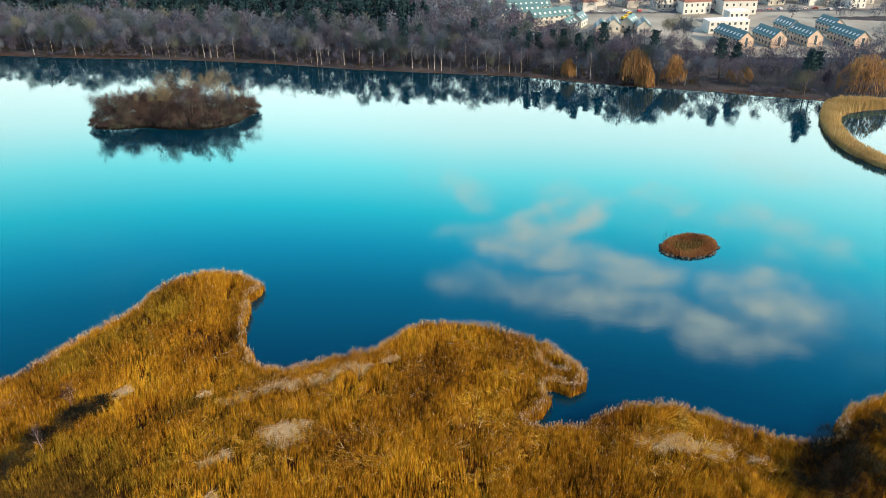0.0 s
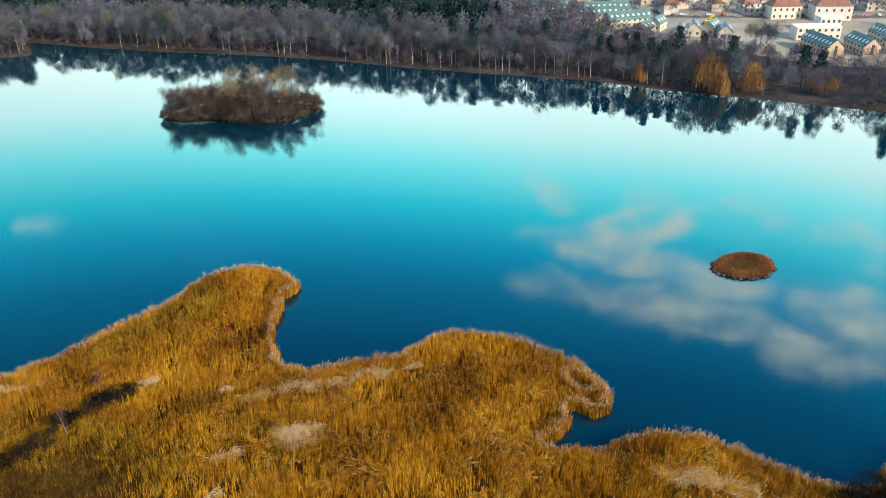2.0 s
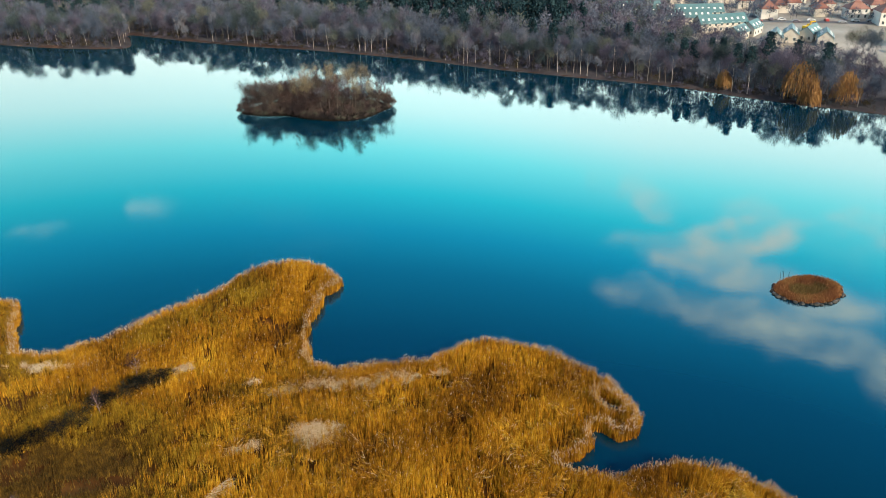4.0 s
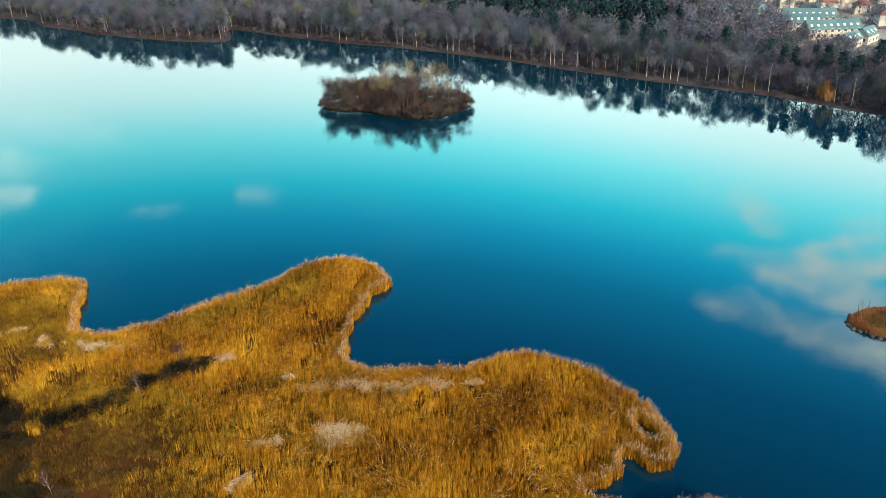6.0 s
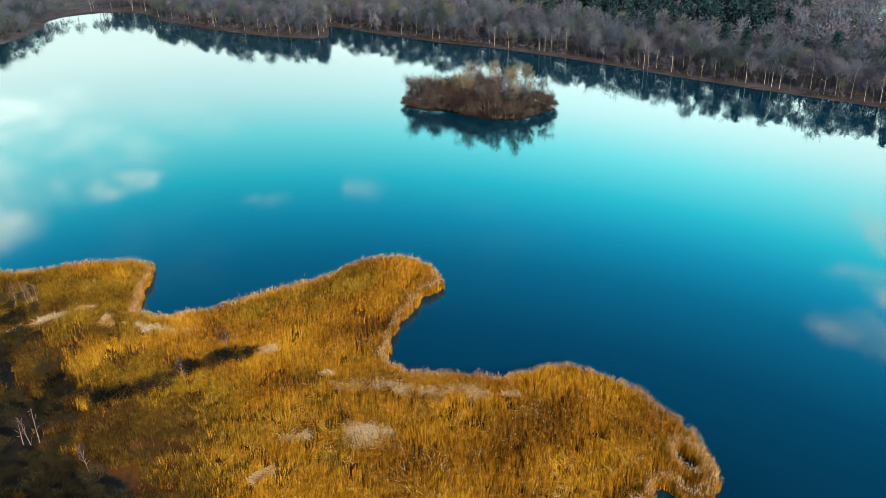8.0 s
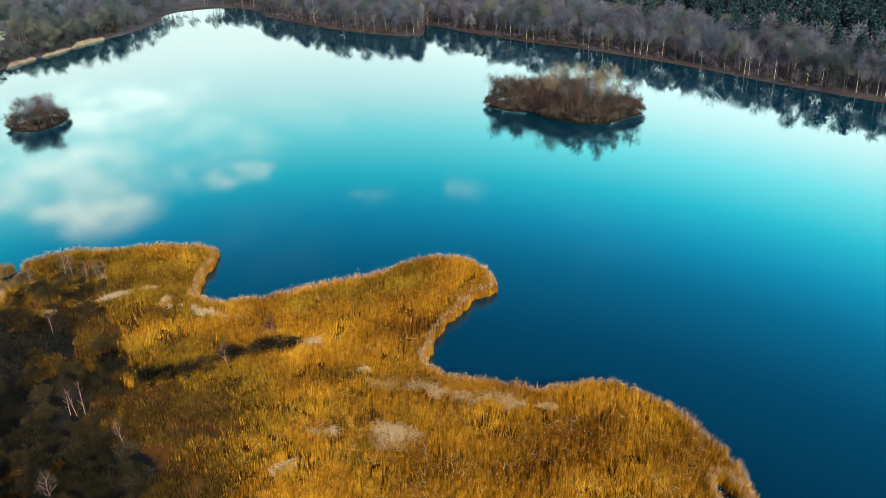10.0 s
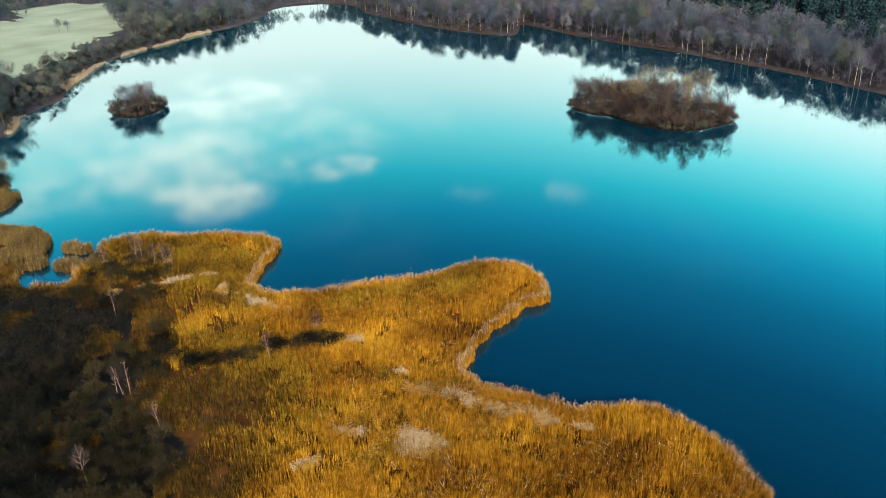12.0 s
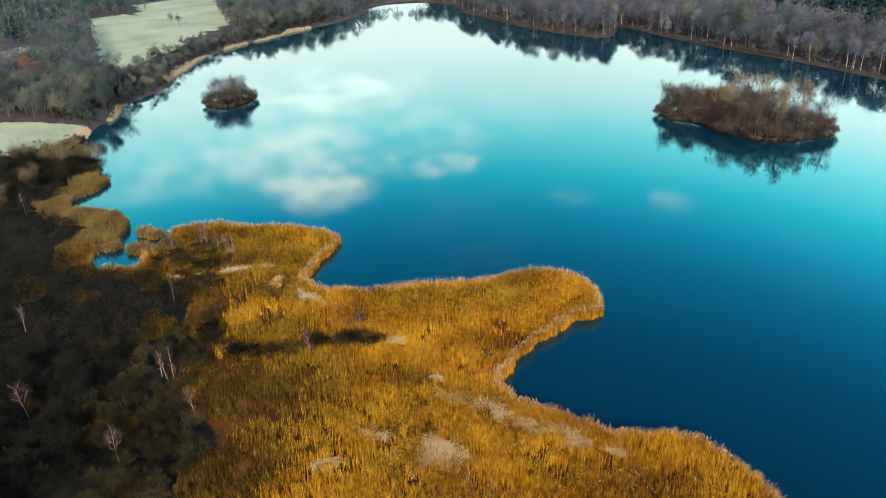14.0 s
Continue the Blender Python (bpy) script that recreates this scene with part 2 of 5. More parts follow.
M["twig_moss"] = mottled("mossy_twigs", [(0.030, 0.045, 0.050), (0.056, 0.078, 0.084), (0.092, 0.112, 0.104), (0.15, 0.148, 0.112)], 12, 2.0, 0.9, by_object=0.9, by_island=0.3, specular=0.03)
M["willow"] = mottled("willow_strands", [(0.18, 0.095, 0.042), (0.32, 0.17, 0.066), (0.43, 0.26, 0.10)], 7, 1.0, 0.85, by_object=0.3, by_island=0.4, translucent=0.2)
M["needle"] = mottled("pine_needles", [(0.007, 0.026, 0.036), (0.014, 0.042, 0.054), (0.028, 0.062, 0.070)], 6, 1.0, 0.8, by_object=0.5, by_island=0.3)
M["bark"] = mottled("grey_bark", [(0.05, 0.04, 0.036), (0.09, 0.074, 0.066), (0.15, 0.125, 0.11)], 5, 0.4, 0.95, by_object=0.6)
# bark darkened in its colour to stand for shade among the bushes
M["bark_dark"] = mottled("shade_dark_bark", [(0.008, 0.007, 0.007), (0.016, 0.014, 0.012), (0.030, 0.026, 0.022)], 5, 0.4, 0.95, by_object=0.6)
M["birch"] = mottled("birch_bark", [(0.22, 0.17, 0.15), (0.46, 0.40, 0.36), (0.62, 0.56, 0.52)], 2, 0.5, 0.7, by_object=0.3)
M["pink_birch"] = mottled("pinkish_birch_bark", [(0.22, 0.13, 0.115), (0.38, 0.25, 0.225), (0.54, 0.40, 0.36)], 2, 0.5, 0.7, by_object=0.3)
M["stone"] = mottled("dark_wet_stone", [(0.03, 0.03, 0.03), (0.08, 0.07, 0.06)], 2, 0.4, 0.6, bump=0.03)
M["islet_grass"] = mottled("withered_grass", [(0.14, 0.05, 0.025), (0.26, 0.11, 0.045), (0.40, 0.24, 0.09)], 6, 0.9, 0.9, by_island=0.4)


def ground_material(zones, base):
    """Soil and turf: each zone has its own mottled colours and spreads by a mask that the sheet carries, with a frayed edge."""
    m, nt, b = material("ground", 0.95, 0.15)
    N, L = nt.nodes.new, nt.links.new
    geo = N("ShaderNodeNewGeometry")
    fine, fray = N("ShaderNodeTexNoise"), N("ShaderNodeTexNoise")
    for n, s in ((fine, 1.1), (fray, 3.0)):
        n.inputs["Scale"].default_value, n.inputs["Detail"].default_value = 1 / s, 5.0
        L(geo.outputs["Position"], n.inputs["Vector"])

    def colours(cs, scale):
        big, mix, ramp = N("ShaderNodeTexNoise"), N("ShaderNodeMath"), N("ShaderNodeValToRGB")
        big.inputs["Scale"].default_value, big.inputs["Detail"].default_value = 1 / scale, 4.0
        L(geo.outputs["Position"], big.inputs["Vector"])
        mix.operation = "MULTIPLY_ADD"
        L(big.outputs["Fac"], mix.inputs[0])
        mix.inputs[1].default_value = 1.5
        off = N("ShaderNodeMath")
        off.operation = "MULTIPLY_ADD"
        L(fine.outputs["Fac"], off.inputs[0])
        off.inputs[1].default_value, off.inputs[2].default_value = 0.6, -0.55
        L(off.outputs[0], mix.inputs[2])
        L(mix.outputs[0], ramp.inputs["Fac"])
        els = ramp.color_ramp.elements
        while len(els) < len(cs):
            els.new(0.5)
        for e, (q, c) in zip(els, enumerate(cs)):
            e.position, e.color = q / (len(cs) - 1), (*c, 1)
        return ramp.outputs["Color"]

    prev = colours(*base)
    for name, cs, scale in zones:
        at, mr, add, mx = N("ShaderNodeAttribute"), N("ShaderNodeMapRange"), N("ShaderNodeMath"), N("ShaderNodeMix")
        at.attribute_name = name
        add.operation = "MULTIPLY_ADD"
        L(fray.outputs["Fac"], add.inputs[0])
        add.inputs[1].default_value = 0.9
        L(at.outputs["Fac"], add.inputs[2])
        mr.interpolation_type = "SMOOTHSTEP"
        mr.inputs["From Min"].default_value, mr.inputs["From Max"].default_value = 0.82, 1.08
        L(add.outputs[0], mr.inputs["Value"])
        mx.data_type = "RGBA"
        L(mr.outputs[0], mx.inputs["Factor"])
        L(prev, mx.inputs["A"])
        L(colours(cs, scale), mx.inputs["B"])
        prev = mx.outputs["Result"]
    L(prev, b.inputs["Base Color"])
    bp = N("ShaderNodeBump")
    bp.inputs["Strength"].default_value, bp.inputs["Distance"].default_value = 0.6, 0.15
    L(fine.outputs["Fac"], bp.inputs["Height"])
    L(bp.outputs["Normal"], b.inputs["Normal"])
    return m


M["ground"] = ground_material([
    ("marsh", [(0.040, 0.014, 0.003), (0.085, 0.032, 0.006), (0.15, 0.066, 0.013)], 8),
    ("bank", [(0.022, 0.017, 0.018), (0.033, 0.024, 0.023), (0.050, 0.033, 0.029), (0.085, 0.050, 0.038), (0.46, 0.30, 0.17)], 15),
    ("meadow", [(0.21, 0.26, 0.17), (0.32, 0.37, 0.26), (0.42, 0.46, 0.36)], 34),
    ("sand", [(0.20, 0.185, 0.16), (0.32, 0.29, 0.25), (0.44, 0.40, 0.355)], 22),
    # soil painted almost black, as the shaded thicket floor looks
    ("shade_soil", [(0.007, 0.006, 0.006), (0.012, 0.010, 0.008), (0.022, 0.017, 0.011)], 7),
    ("beach", [(0.36, 0.27, 0.17), (0.48, 0.38, 0.25)], 6)],
    ([(0.030, 0.028, 0.034), (0.054, 0.048, 0.054), (0.095, 0.080, 0.080)], 12))


def water_material():
    """Clear teal-tinted water: a dim body colour under a mirror that strengthens towards grazing sight."""
    m = bpy.data.materials.new("lake_water")
    m.use_nodes = True
    nt = m.node_tree
    nt.nodes.clear()
    N, L = nt.nodes.new, nt.links.new
    out, mix, body, gloss, fres = (N("ShaderNode" + k) for k in ("OutputMaterial", "MixShader", "BsdfDiffuse", "BsdfGlossy", "Fresnel"))
    body.inputs["Color"].default_value = (0.0001, 0.021, 0.043, 1)
    gloss.inputs["Color"].default_value = (0.62, 1.0, 1.0, 1)
    fres.inputs["IOR"].default_value = 1.5
    geo = N("ShaderNodeNewGeometry")
    breeze, ripple = N("ShaderNodeTexNoise"), N("ShaderNodeTexNoise")
    breeze.inputs["Scale"].default_value, breeze.inputs["Detail"].default_value = 0.012, 3.0
    ripple.inputs["Scale"].default_value, ripple.inputs["Detail"].default_value = 0.9, 2.0
    L(geo.outputs["Position"], breeze.inputs["Vector"])
    L(geo.outputs["Position"], ripple.inputs["Vector"])
    mr = N("ShaderNodeMapRange")
    mr.inputs["From Min"].default_value, mr.inputs["From Max"].default_value = 0.45, 0.7
    mr.inputs["To Min"].default_value, mr.inputs["To Max"].default_value = 0.035, 0.065
    L(breeze.outputs["Fac"], mr.inputs["Value"])
    L(mr.outputs[0], gloss.inputs["Roughness"])
    bp = N("ShaderNodeBump")
    bp.inputs["Strength"].default_value, bp.inputs["Distance"].default_value = 0.25, 0.01
    L(ripple.outputs["Fac"], bp.inputs["Height"])
    L(bp.outputs["Normal"], gloss.inputs["Normal"])
    L(fres.outputs[0], mix.inputs["Fac"])
    L(body.outputs[0], mix.inputs[1])
    L(gloss.outputs[0], mix.inputs[2])
    L(mix.outputs[0], out.inputs["Surface"])
    return m


M["water"] = water_material()

# ---------------------------------------------------------------- mesh helpers


def np_mesh(name, V, F, mats, index=None, smooth=False):
    """A triangle (or quad) mesh straight from arrays."""
    V, F = np.asarray(V, np.float32), np.asarray(F, np.int32)
    me = bpy.data.meshes.new(name)
    n, k = F.shape
    me.vertices.add(len(V))
    me.vertices.foreach_set("co", V.ravel())
    me.loops.add(n * k)
    me.loops.foreach_set("vertex_index", F.ravel())
    me.polygons.add(n)
    me.polygons.foreach_set("loop_start", np.arange(0, n * k, k, dtype=np.int32))
    for m in mats:
        me.materials.append(m)
    if index is not None:
        me.polygons.foreach_set("material_index", np.asarray(index, np.int32))
    if smooth:
        me.polygons.foreach_set("use_smooth", np.ones(n, bool))
    me.update(calc_edges=True)
    return me


def part(name, bm, mat, parent, label=""):
    """Links a bmesh or a mesh as one mesh object under a thing or a part."""
    if isinstance(bm, bpy.types.Mesh):
        me = bm
    else:
        me = bpy.data.meshes.new(name)
        bm.to_mesh(me)
        bm.free()
        me.materials.append(mat)
    ob = new(name, me)
    ob.parent = parent
    if label:
        ob["label"] = label
    return ob


def smooth_line(points, step=2.0, closed=True):
    """A Catmull-Rom line through plan points, resampled."""
    p = np.array(points, float)
    n = len(p)
    out = []
    for i in range(n if closed else n - 1):
        if closed:
            a, b, c, d = p[i - 1], p[i], p[(i + 1) % n], p[(i + 2) % n]
        else:
            a, b, c, d = p[max(i - 1, 0)], p[i], p[i + 1], p[min(i + 2, n - 1)]
        k = max(1, int(np.hypot(*(c - b)) / step))
        for u in np.arange(k) / k:
            out.append(0.5 * (2 * b + (c - a) * u + (2 * a - 5 * b + 4 * c - d) * u * u + (3 * b - a - 3 * c + d) * u ** 3))
    if not closed:
        out.append(p[-1])
    return np.array(out)


def signed(points, line):
    """Distance of plan points from a closed line: positive inside."""
    pts = np.asarray(points, float)
    res = np.empty(len(pts))
    a, b = line, np.roll(line, -1, axis=0)
    ab = b - a
    L2 = (ab ** 2).sum(1) + 1e-9
    for s in range(0, len(pts), 20000):
        p = pts[s:s + 20000]
        best = np.full(len(p), 1e18)
        inside = np.zeros(len(p), bool)
        for i in range(len(a)):
            d = p - a[i]
            u = np.clip((d @ ab[i]) / L2[i], 0, 1)
            q = d - u[:, None] * ab[i]
            best = np.minimum(best, (q ** 2).sum(1))
            cross = (a[i, 1] > p[:, 1]) != (b[i, 1] > p[:, 1])
            if cross.any() and abs(ab[i, 1]) > 1e-9:
                inside ^= cross & (p[:, 0] < a[i, 0] + (p[:, 1] - a[i, 1]) * ab[i, 0] / ab[i, 1])
        best = np.sqrt(best)
        res[s:s + 20000] = np.where(inside, best, -best)
    return res


def value_noise(p, scale, seed=0):
    """Smooth noise from 0 to 1 over plan points."""
    rs = np.random.RandomState(seed)
    tab = rs.rand(256, 256)
    q = np.asarray(p, float)[:, :2] / scale + 1000.0
    i = np.floor(q).astype(int)
    f = q - i
    f = f * f * (3 - 2 * f)
    x0, y0, x1, y1 = i[:, 0] % 256, i[:, 1] % 256, (i[:, 0] + 1) % 256, (i[:, 1] + 1) % 256
    return (tab[x0, y0] * (1 - f[:, 0]) + tab[x1, y0] * f[:, 0]) * (1 - f[:, 1]) + (tab[x0, y1] * (1 - f[:, 0]) + tab[x1, y1] * f[:, 0]) * f[:, 1]


# ---------------------------------------------------------------- plan: the lake's shores
SOUTH_REEDS = [
    (300, 190), (230, 175), (160, 150), (110, 128), (75, 108.5), (65, 104), (62.5, 101), (61.2, 98), (57, 97), (53.3, 97.5), (49.5, 99.5), (44.9, 102.4),
    (39.4, 106.0), (32.7, 107.1), (25.6, 106.2), (21.2, 104.2), (18.6, 102.3), (15, 102.6), (11, 104.0), (14.3, 105.5), (15.6, 109.2),
    (15.4, 113.2), (17.5, 113.0), (19.8, 111.6), (22.6, 113.6), (23.2, 117), (22.5, 120), (20.7, 123), (17.0, 126.6), (10.7, 130.8),
    (2.8, 134.2), (-5.8, 135.6), (-10.9, 133.7), (-13.4, 130.2), (-16, 126.6), (-20.9, 125), (-27.2, 122.6), (-33.2, 120.4), (-37.5, 121.4),
]
REED_HEADS = [
    (-39.8, 124.5), (-41.8, 129), (-43.4, 135), (-44.4, 141.6), (-45, 147.5), (-43.2, 152.5), (-46.5, 156.5), (-51, 159), (-58, 159.6), (-64, 156.3),
    (-67.5, 151.3), (-69.7, 143.5), (-73.5, 137.2), (-77.0, 131.2), (-81.8, 124), (-87, 118), (-93, 114.6), (-98.3, 113.8), (-102, 118), (-105.4, 122.9),
    (-109, 128.3), (-111.5, 131), (-116, 131), (-121, 129), (-129.5, 123.6), (-136, 118.2), (-138.5, 114.6), (-144, 113), (-148, 107.8), (-149.2, 102),
    (-146.5, 97), (-143.2, 93.5), (-147, 92.2), (-151, 91), (-153.5, 87), (-157, 88.2), (-160, 91), (-166, 92.8), (-173, 92.8), (-183, 87.8),
]
WEST_SHORE = [
    (-188, 82.8), (-196, 84), (-199.5, 91), (-204, 96), (-208, 98), (-214.5, 96.8), (-223, 100.4), (-236, 101), (-252.6, 102.6), (-266, 105), (-284, 113),
    (-291.4, 121), (-305, 128), (-313, 130.5), (-325.7, 146), (-332, 155), (-355, 167), (-377.5, 184), (-405, 206), (-420, 234), (-426, 254),
    (-438, 278), (-447, 318), (-470, 353), (-489, 370), (-496, 393), (-476, 416), (-440, 416),
]
NORTH_SHORE = [
    (-405, 398), (-374, 391.5), (-345, 384), (-314, 379), (-278, 376.5), (-250, 381.5), (-261, 402), (-270, 414), (-250, 409), (-225, 401.5), (-180, 391.5),
    (-142, 386), (-83, 371.5), (-45, 358), (-8, 347.5), (38, 335.5), (65, 323), (85, 315), (111, 306), (141, 293.5), (152, 289),
    (175, 282), (230, 262), (300, 240),
]
LAKE = smooth_line(SOUTH_REEDS + REED_HEADS + WEST_SHORE + NORTH_SHORE, 3.0)
ISLAND = smooth_line([(-130, 277), (-120, 273.5), (-109, 275), (-100, 272), (-85, 271.5), (-77, 277), (-73.5, 286), (-71.5, 293), (-79, 299), (-93, 301), (-109, 299), (-123, 293)])
FAR_ISLAND = smooth_line([(-284, 159), (-273, 160), (-268, 165), (-271, 174), (-277, 180), (-285, 178), (-289, 170)])
ISLET = smooth_line([(52.3, 168.2), (55.4, 172.5), (61.3, 175), (66.3, 172.7), (66.6, 168), (63.2, 164), (57.3, 162.8), (53.1, 165.1)], 1.0)
REED_ARC = smooth_line([(172, 285), (154.2, 287.5), (143, 274), (134.5, 254.4), (131.3, 237), (132.2, 224.8), (136, 214), (140, 218), (139.8, 227), (138, 236), (141, 251),
                        (146, 264), (154, 272), (167, 275), (176, 275)])
POND = smooth_line([(-148.4, 80), (-141.2, 78.7), (-136.4, 81.4), (-133.2, 85.2), (-136.4, 88.6), (-141.5, 85.8), (-146.5, 84.6)], 1.0)
CHANNEL = smooth_line([(-157, 91), (-151, 86.5), (-151, 82), (-146, 81), (-140, 87), (-139, 91), (-144, 95.5), (-149, 100), (-155, 97)], 1.0)
REED_CLUMPS = [(-150.8, 84.6, 2.6), (-144.6, 89.6, 3.1), (-141.2, 91.6, 2.6), (-154.2, 94.2, 2.3), (-150.5, 96.0, 2.4)]      # centre, radius
BLACK_POOL = smooth_line([(15.4, 122), (17, 122.2), (20, 119.8), (19.7, 118.4), (16.8, 119)], 0.8)
MEADOW = smooth_line([(-411, 160), (-421, 168), (-437, 190), (-466, 205), (-490, 228), (-510, 250), (-545, 264), (-600, 285), (-655, 303), (-705, 262), (-622, 236), (-632, 198), (-550, 181), (-470, 167), (-430, 160)], 8)
BEACH_FIELD = smooth_line([(-266, 102), (-284, 110), (-300, 103), (-322, 84), (-340, 60), (-330, 20), (-285, 40), (-262, 80)], 5)
CLEARED_FIELD = smooth_line([(-455, 104), (-462, 110), (-480, 123), (-518, 136), (-535, 120), (-510, 104), (-475, 98)], 5)
BUILDING_SITE = smooth_line([(60, 405), (40, 450), (60, 462), (100, 456), (160, 456), (215, 440), (260, 420), (235, 385), (205, 352), (175, 352), (150, 355), (120, 375), (95, 395)], 6)
THICKET = smooth_line([(-42, 20), (-46, 61), (-55, 76), (-67, 77), (-78, 75), (-86, 87), (-97, 83), (-104, 92), (-112, 90), (-127, 84), (-146, 73), (-160, 76), (-172, 82), (-184, 77), (-197, 81),
                       (-212, 88), (-236, 98), (-262, 98), (-264, 84), (-285, 40), (-280, 0), (-150, -20)], 4)


def land(p):
    """Metres of land from the nearest water's edge (negative: in the water)."""
    p = np.asarray(p, float)
    s = -signed(p, LAKE)
    for line in (ISLAND, FAR_ISLAND, ISLET, REED_ARC):
        s = np.maximum(s, signed(p, line))
    marsh = np.clip((168 - p[:, 1]) / 8, 0, 1) * np.clip((p[:, 0] + 225) / 8, 0, 1)
    s = s + marsh * ((value_noise(p, 3.4, 91) - 0.5) * 1.3 + (value_noise(p, 1.5, 92) - 0.5) * 0.5)
    for line in (POND, CHANNEL, BLACK_POOL):
        s = np.minimum(s, -signed(p, line))
    for x, y, r in REED_CLUMPS:
        s = np.maximum(s, r - np.hypot(p[:, 0] - x, p[:, 1] - y))
    return s


def heights(p, s):
    p = np.asarray(p)
    bumps = value_noise(p, 9, 3) - 0.5 + 0.5 * (value_noise(p, 3.1, 4) - 0.5)
    low = np.clip((p[:, 1] - 165 + np.clip(-p[:, 0] - 230, 0, 200)) / 20, 0, 1)      # marsh in the south, firm banks elsewhere
    shore = 0.22 * (1 - np.exp(-np.maximum(s, 0) / 0.8))
    bank = low * (0.9 * (1 - np.exp(-np.maximum(s, 0) / 3.0)) + 0.015 * np.clip(s - 5, 0, 120))
    return np.where(s > 0, shore + bank + 0.12 * bumps * np.clip(s, 0, 1), np.maximum(-2.0, 0.6 * s - 0.02))


def spread(lo, hi, step, reach):
    core = np.arange(lo, hi + step, step)
    tail = step * np.cumsum(1.22 ** np.arange(1, 60))
    tail = tail[tail < reach]
    return np.concatenate([(lo - tail)[::-1], core, core[-1] + tail])


def ground_sheet():
    xs, ys = spread(-520, 230, 2.0, 4000), spread(20, 470, 2.0, 4000)
    X, Y = np.meshgrid(xs, ys)
    P = np.stack([X.ravel(), Y.ravel()], 1)
    s = land(P)
    z = heights(P, s)
    V = np.column_stack([P, z])
    nx, ny = len(xs), len(ys)
    i = np.arange(ny - 1)[:, None] * nx + np.arange(nx - 1)[None]
    F = np.stack([i, i + 1, i + nx + 1, i + nx], -1).reshape(-1, 4)
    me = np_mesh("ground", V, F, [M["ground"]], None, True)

    def edge(d, soft):
        return np.clip(0.5 + d / (2 * soft), 0, 1)

    south = edge(np.minimum(170 - P[:, 1], P[:, 0] + 222), 3)
    field = np.maximum.reduce([signed(P, MEADOW), signed(P, BEACH_FIELD), signed(P, CLEARED_FIELD)])
    firm = (1 - south) * edge(s, 0.5) * edge(-signed(P, ISLAND) - 4, 2) * edge(-signed(P, FAR_ISLAND) - 4, 2)
    masks = {"marsh": south, "bank": firm * edge(0.5 + 4.5 * value_noise(P, 14, 8) ** 2 - s, 1.2), "meadow": edge(np.maximum(field, signed(P, MEADOW) + 12 * value_noise(P, 9, 14) + 4), 2),
             "sand": np.maximum(edge(signed(P, BUILDING_SITE), 3), edge(np.minimum(P[:, 1] - 442, P[:, 0] - 40), 4)),
             # thicket shade put into soil colour; island floors share the dark tone
             "shade_soil": np.maximum.reduce([edge(signed(P, THICKET), 3), edge(signed(P, ISLAND) + 3, 2), edge(signed(P, FAR_ISLAND) + 3, 2)]),
             "beach": edge(field, 2) * edge(9 - s, 3) * edge(s, 0.6)}
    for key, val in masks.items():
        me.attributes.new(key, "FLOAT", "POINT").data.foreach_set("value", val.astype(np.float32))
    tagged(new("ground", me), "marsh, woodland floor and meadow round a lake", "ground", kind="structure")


ground_sheet()
wv = [(-600, -60, 0), (420, -60, 0), (420, 460, 0), (-600, 460, 0)]
tagged(new("water", np_mesh("water", wv, [(0, 1, 2, 3)], [M["water"]])), "calm blue lake water mirroring sky and trees", "water", kind="structure")


def ground_at(P):
    P = np.atleast_2d(np.asarray(P, float))
    return heights(P, land(P))

# ---------------------------------------------------------------- plants


def spikes(base, tip, width, rs, outward=None):
    """Thin triangles from base points to tips: stems, twigs. outward: the crown's outside, which the twigs' broad side faces."""
    n = len(base)
    if outward is not None:
        side = np.cross(tip - base, outward + rs.randn(n, 3) * 0.45)
        side *= np.reshape(width, (-1, 1)) * 0.5 / (np.linalg.norm(side, axis=1)[:, None] + 1e-9)
        V = np.stack([base - side, base + side, tip], 1).reshape(-1, 3)
        return V, np.arange(3 * n).reshape(-1, 3)
    yaw = rs.rand(n) * math.pi
    side = np.column_stack([np.cos(yaw), np.sin(yaw), 0.3 * (rs.rand(n) - 0.5)]) * np.reshape(width, (-1, 1)) * 0.5
    V = np.stack([base - side, base + side, tip], 1).reshape(-1, 3)
    return V, np.arange(3 * n).reshape(-1, 3)


def tufts(centre, size, rs):
    """Small randomly turned triangles: leaves, needles."""
    n = len(centre)
    a, b = rs.randn(n, 3), rs.randn(n, 3)
    a /= np.linalg.norm(a, axis=1)[:, None]
    b -= (a * b).sum(1)[:, None] * a
    b /= np.linalg.norm(b, axis=1)[:, None]
    s = np.reshape(size, (-1, 1))
    V = np.stack([centre + a * s, centre - 0.5 * a * s + 0.8 * b * s, centre - 0.5 * a * s - 0.8 * b * s], 1).reshape(-1, 3)
    return V, np.arange(3 * n).reshape(-1, 3)


def tube(points, radii, sides=5):
    """A tapered tube along a line of points."""
    P, R = np.asarray(points, float), np.asarray(radii, float)
    ax = np.gradient(P, axis=0)
    ax /= np.linalg.norm(ax, axis=1)[:, None] + 1e-9
    ref = np.where(np.abs(ax[:, 2:3]) > 0.9, [[1.0, 0, 0]], [[0, 0, 1.0]])
    u = np.cross(ax, ref)
    u /= np.linalg.norm(u, axis=1)[:, None]
    w = np.cross(ax, u)
    t = np.arange(sides) / sides * 2 * math.pi
    V = (P[:, None] + R[:, None, None] * (np.cos(t)[None, :, None] * u[:, None] + np.sin(t)[None, :, None] * w[:, None])).reshape(-1, 3)
    F = []
    for i in range(len(P) - 1):
        for j in range(sides):
            a, b = i * sides + j, i * sides + (j + 1) % sides
            F += [(a, b, b + sides), (a, b + sides, a + sides)]
    return V, np.array(F, int)


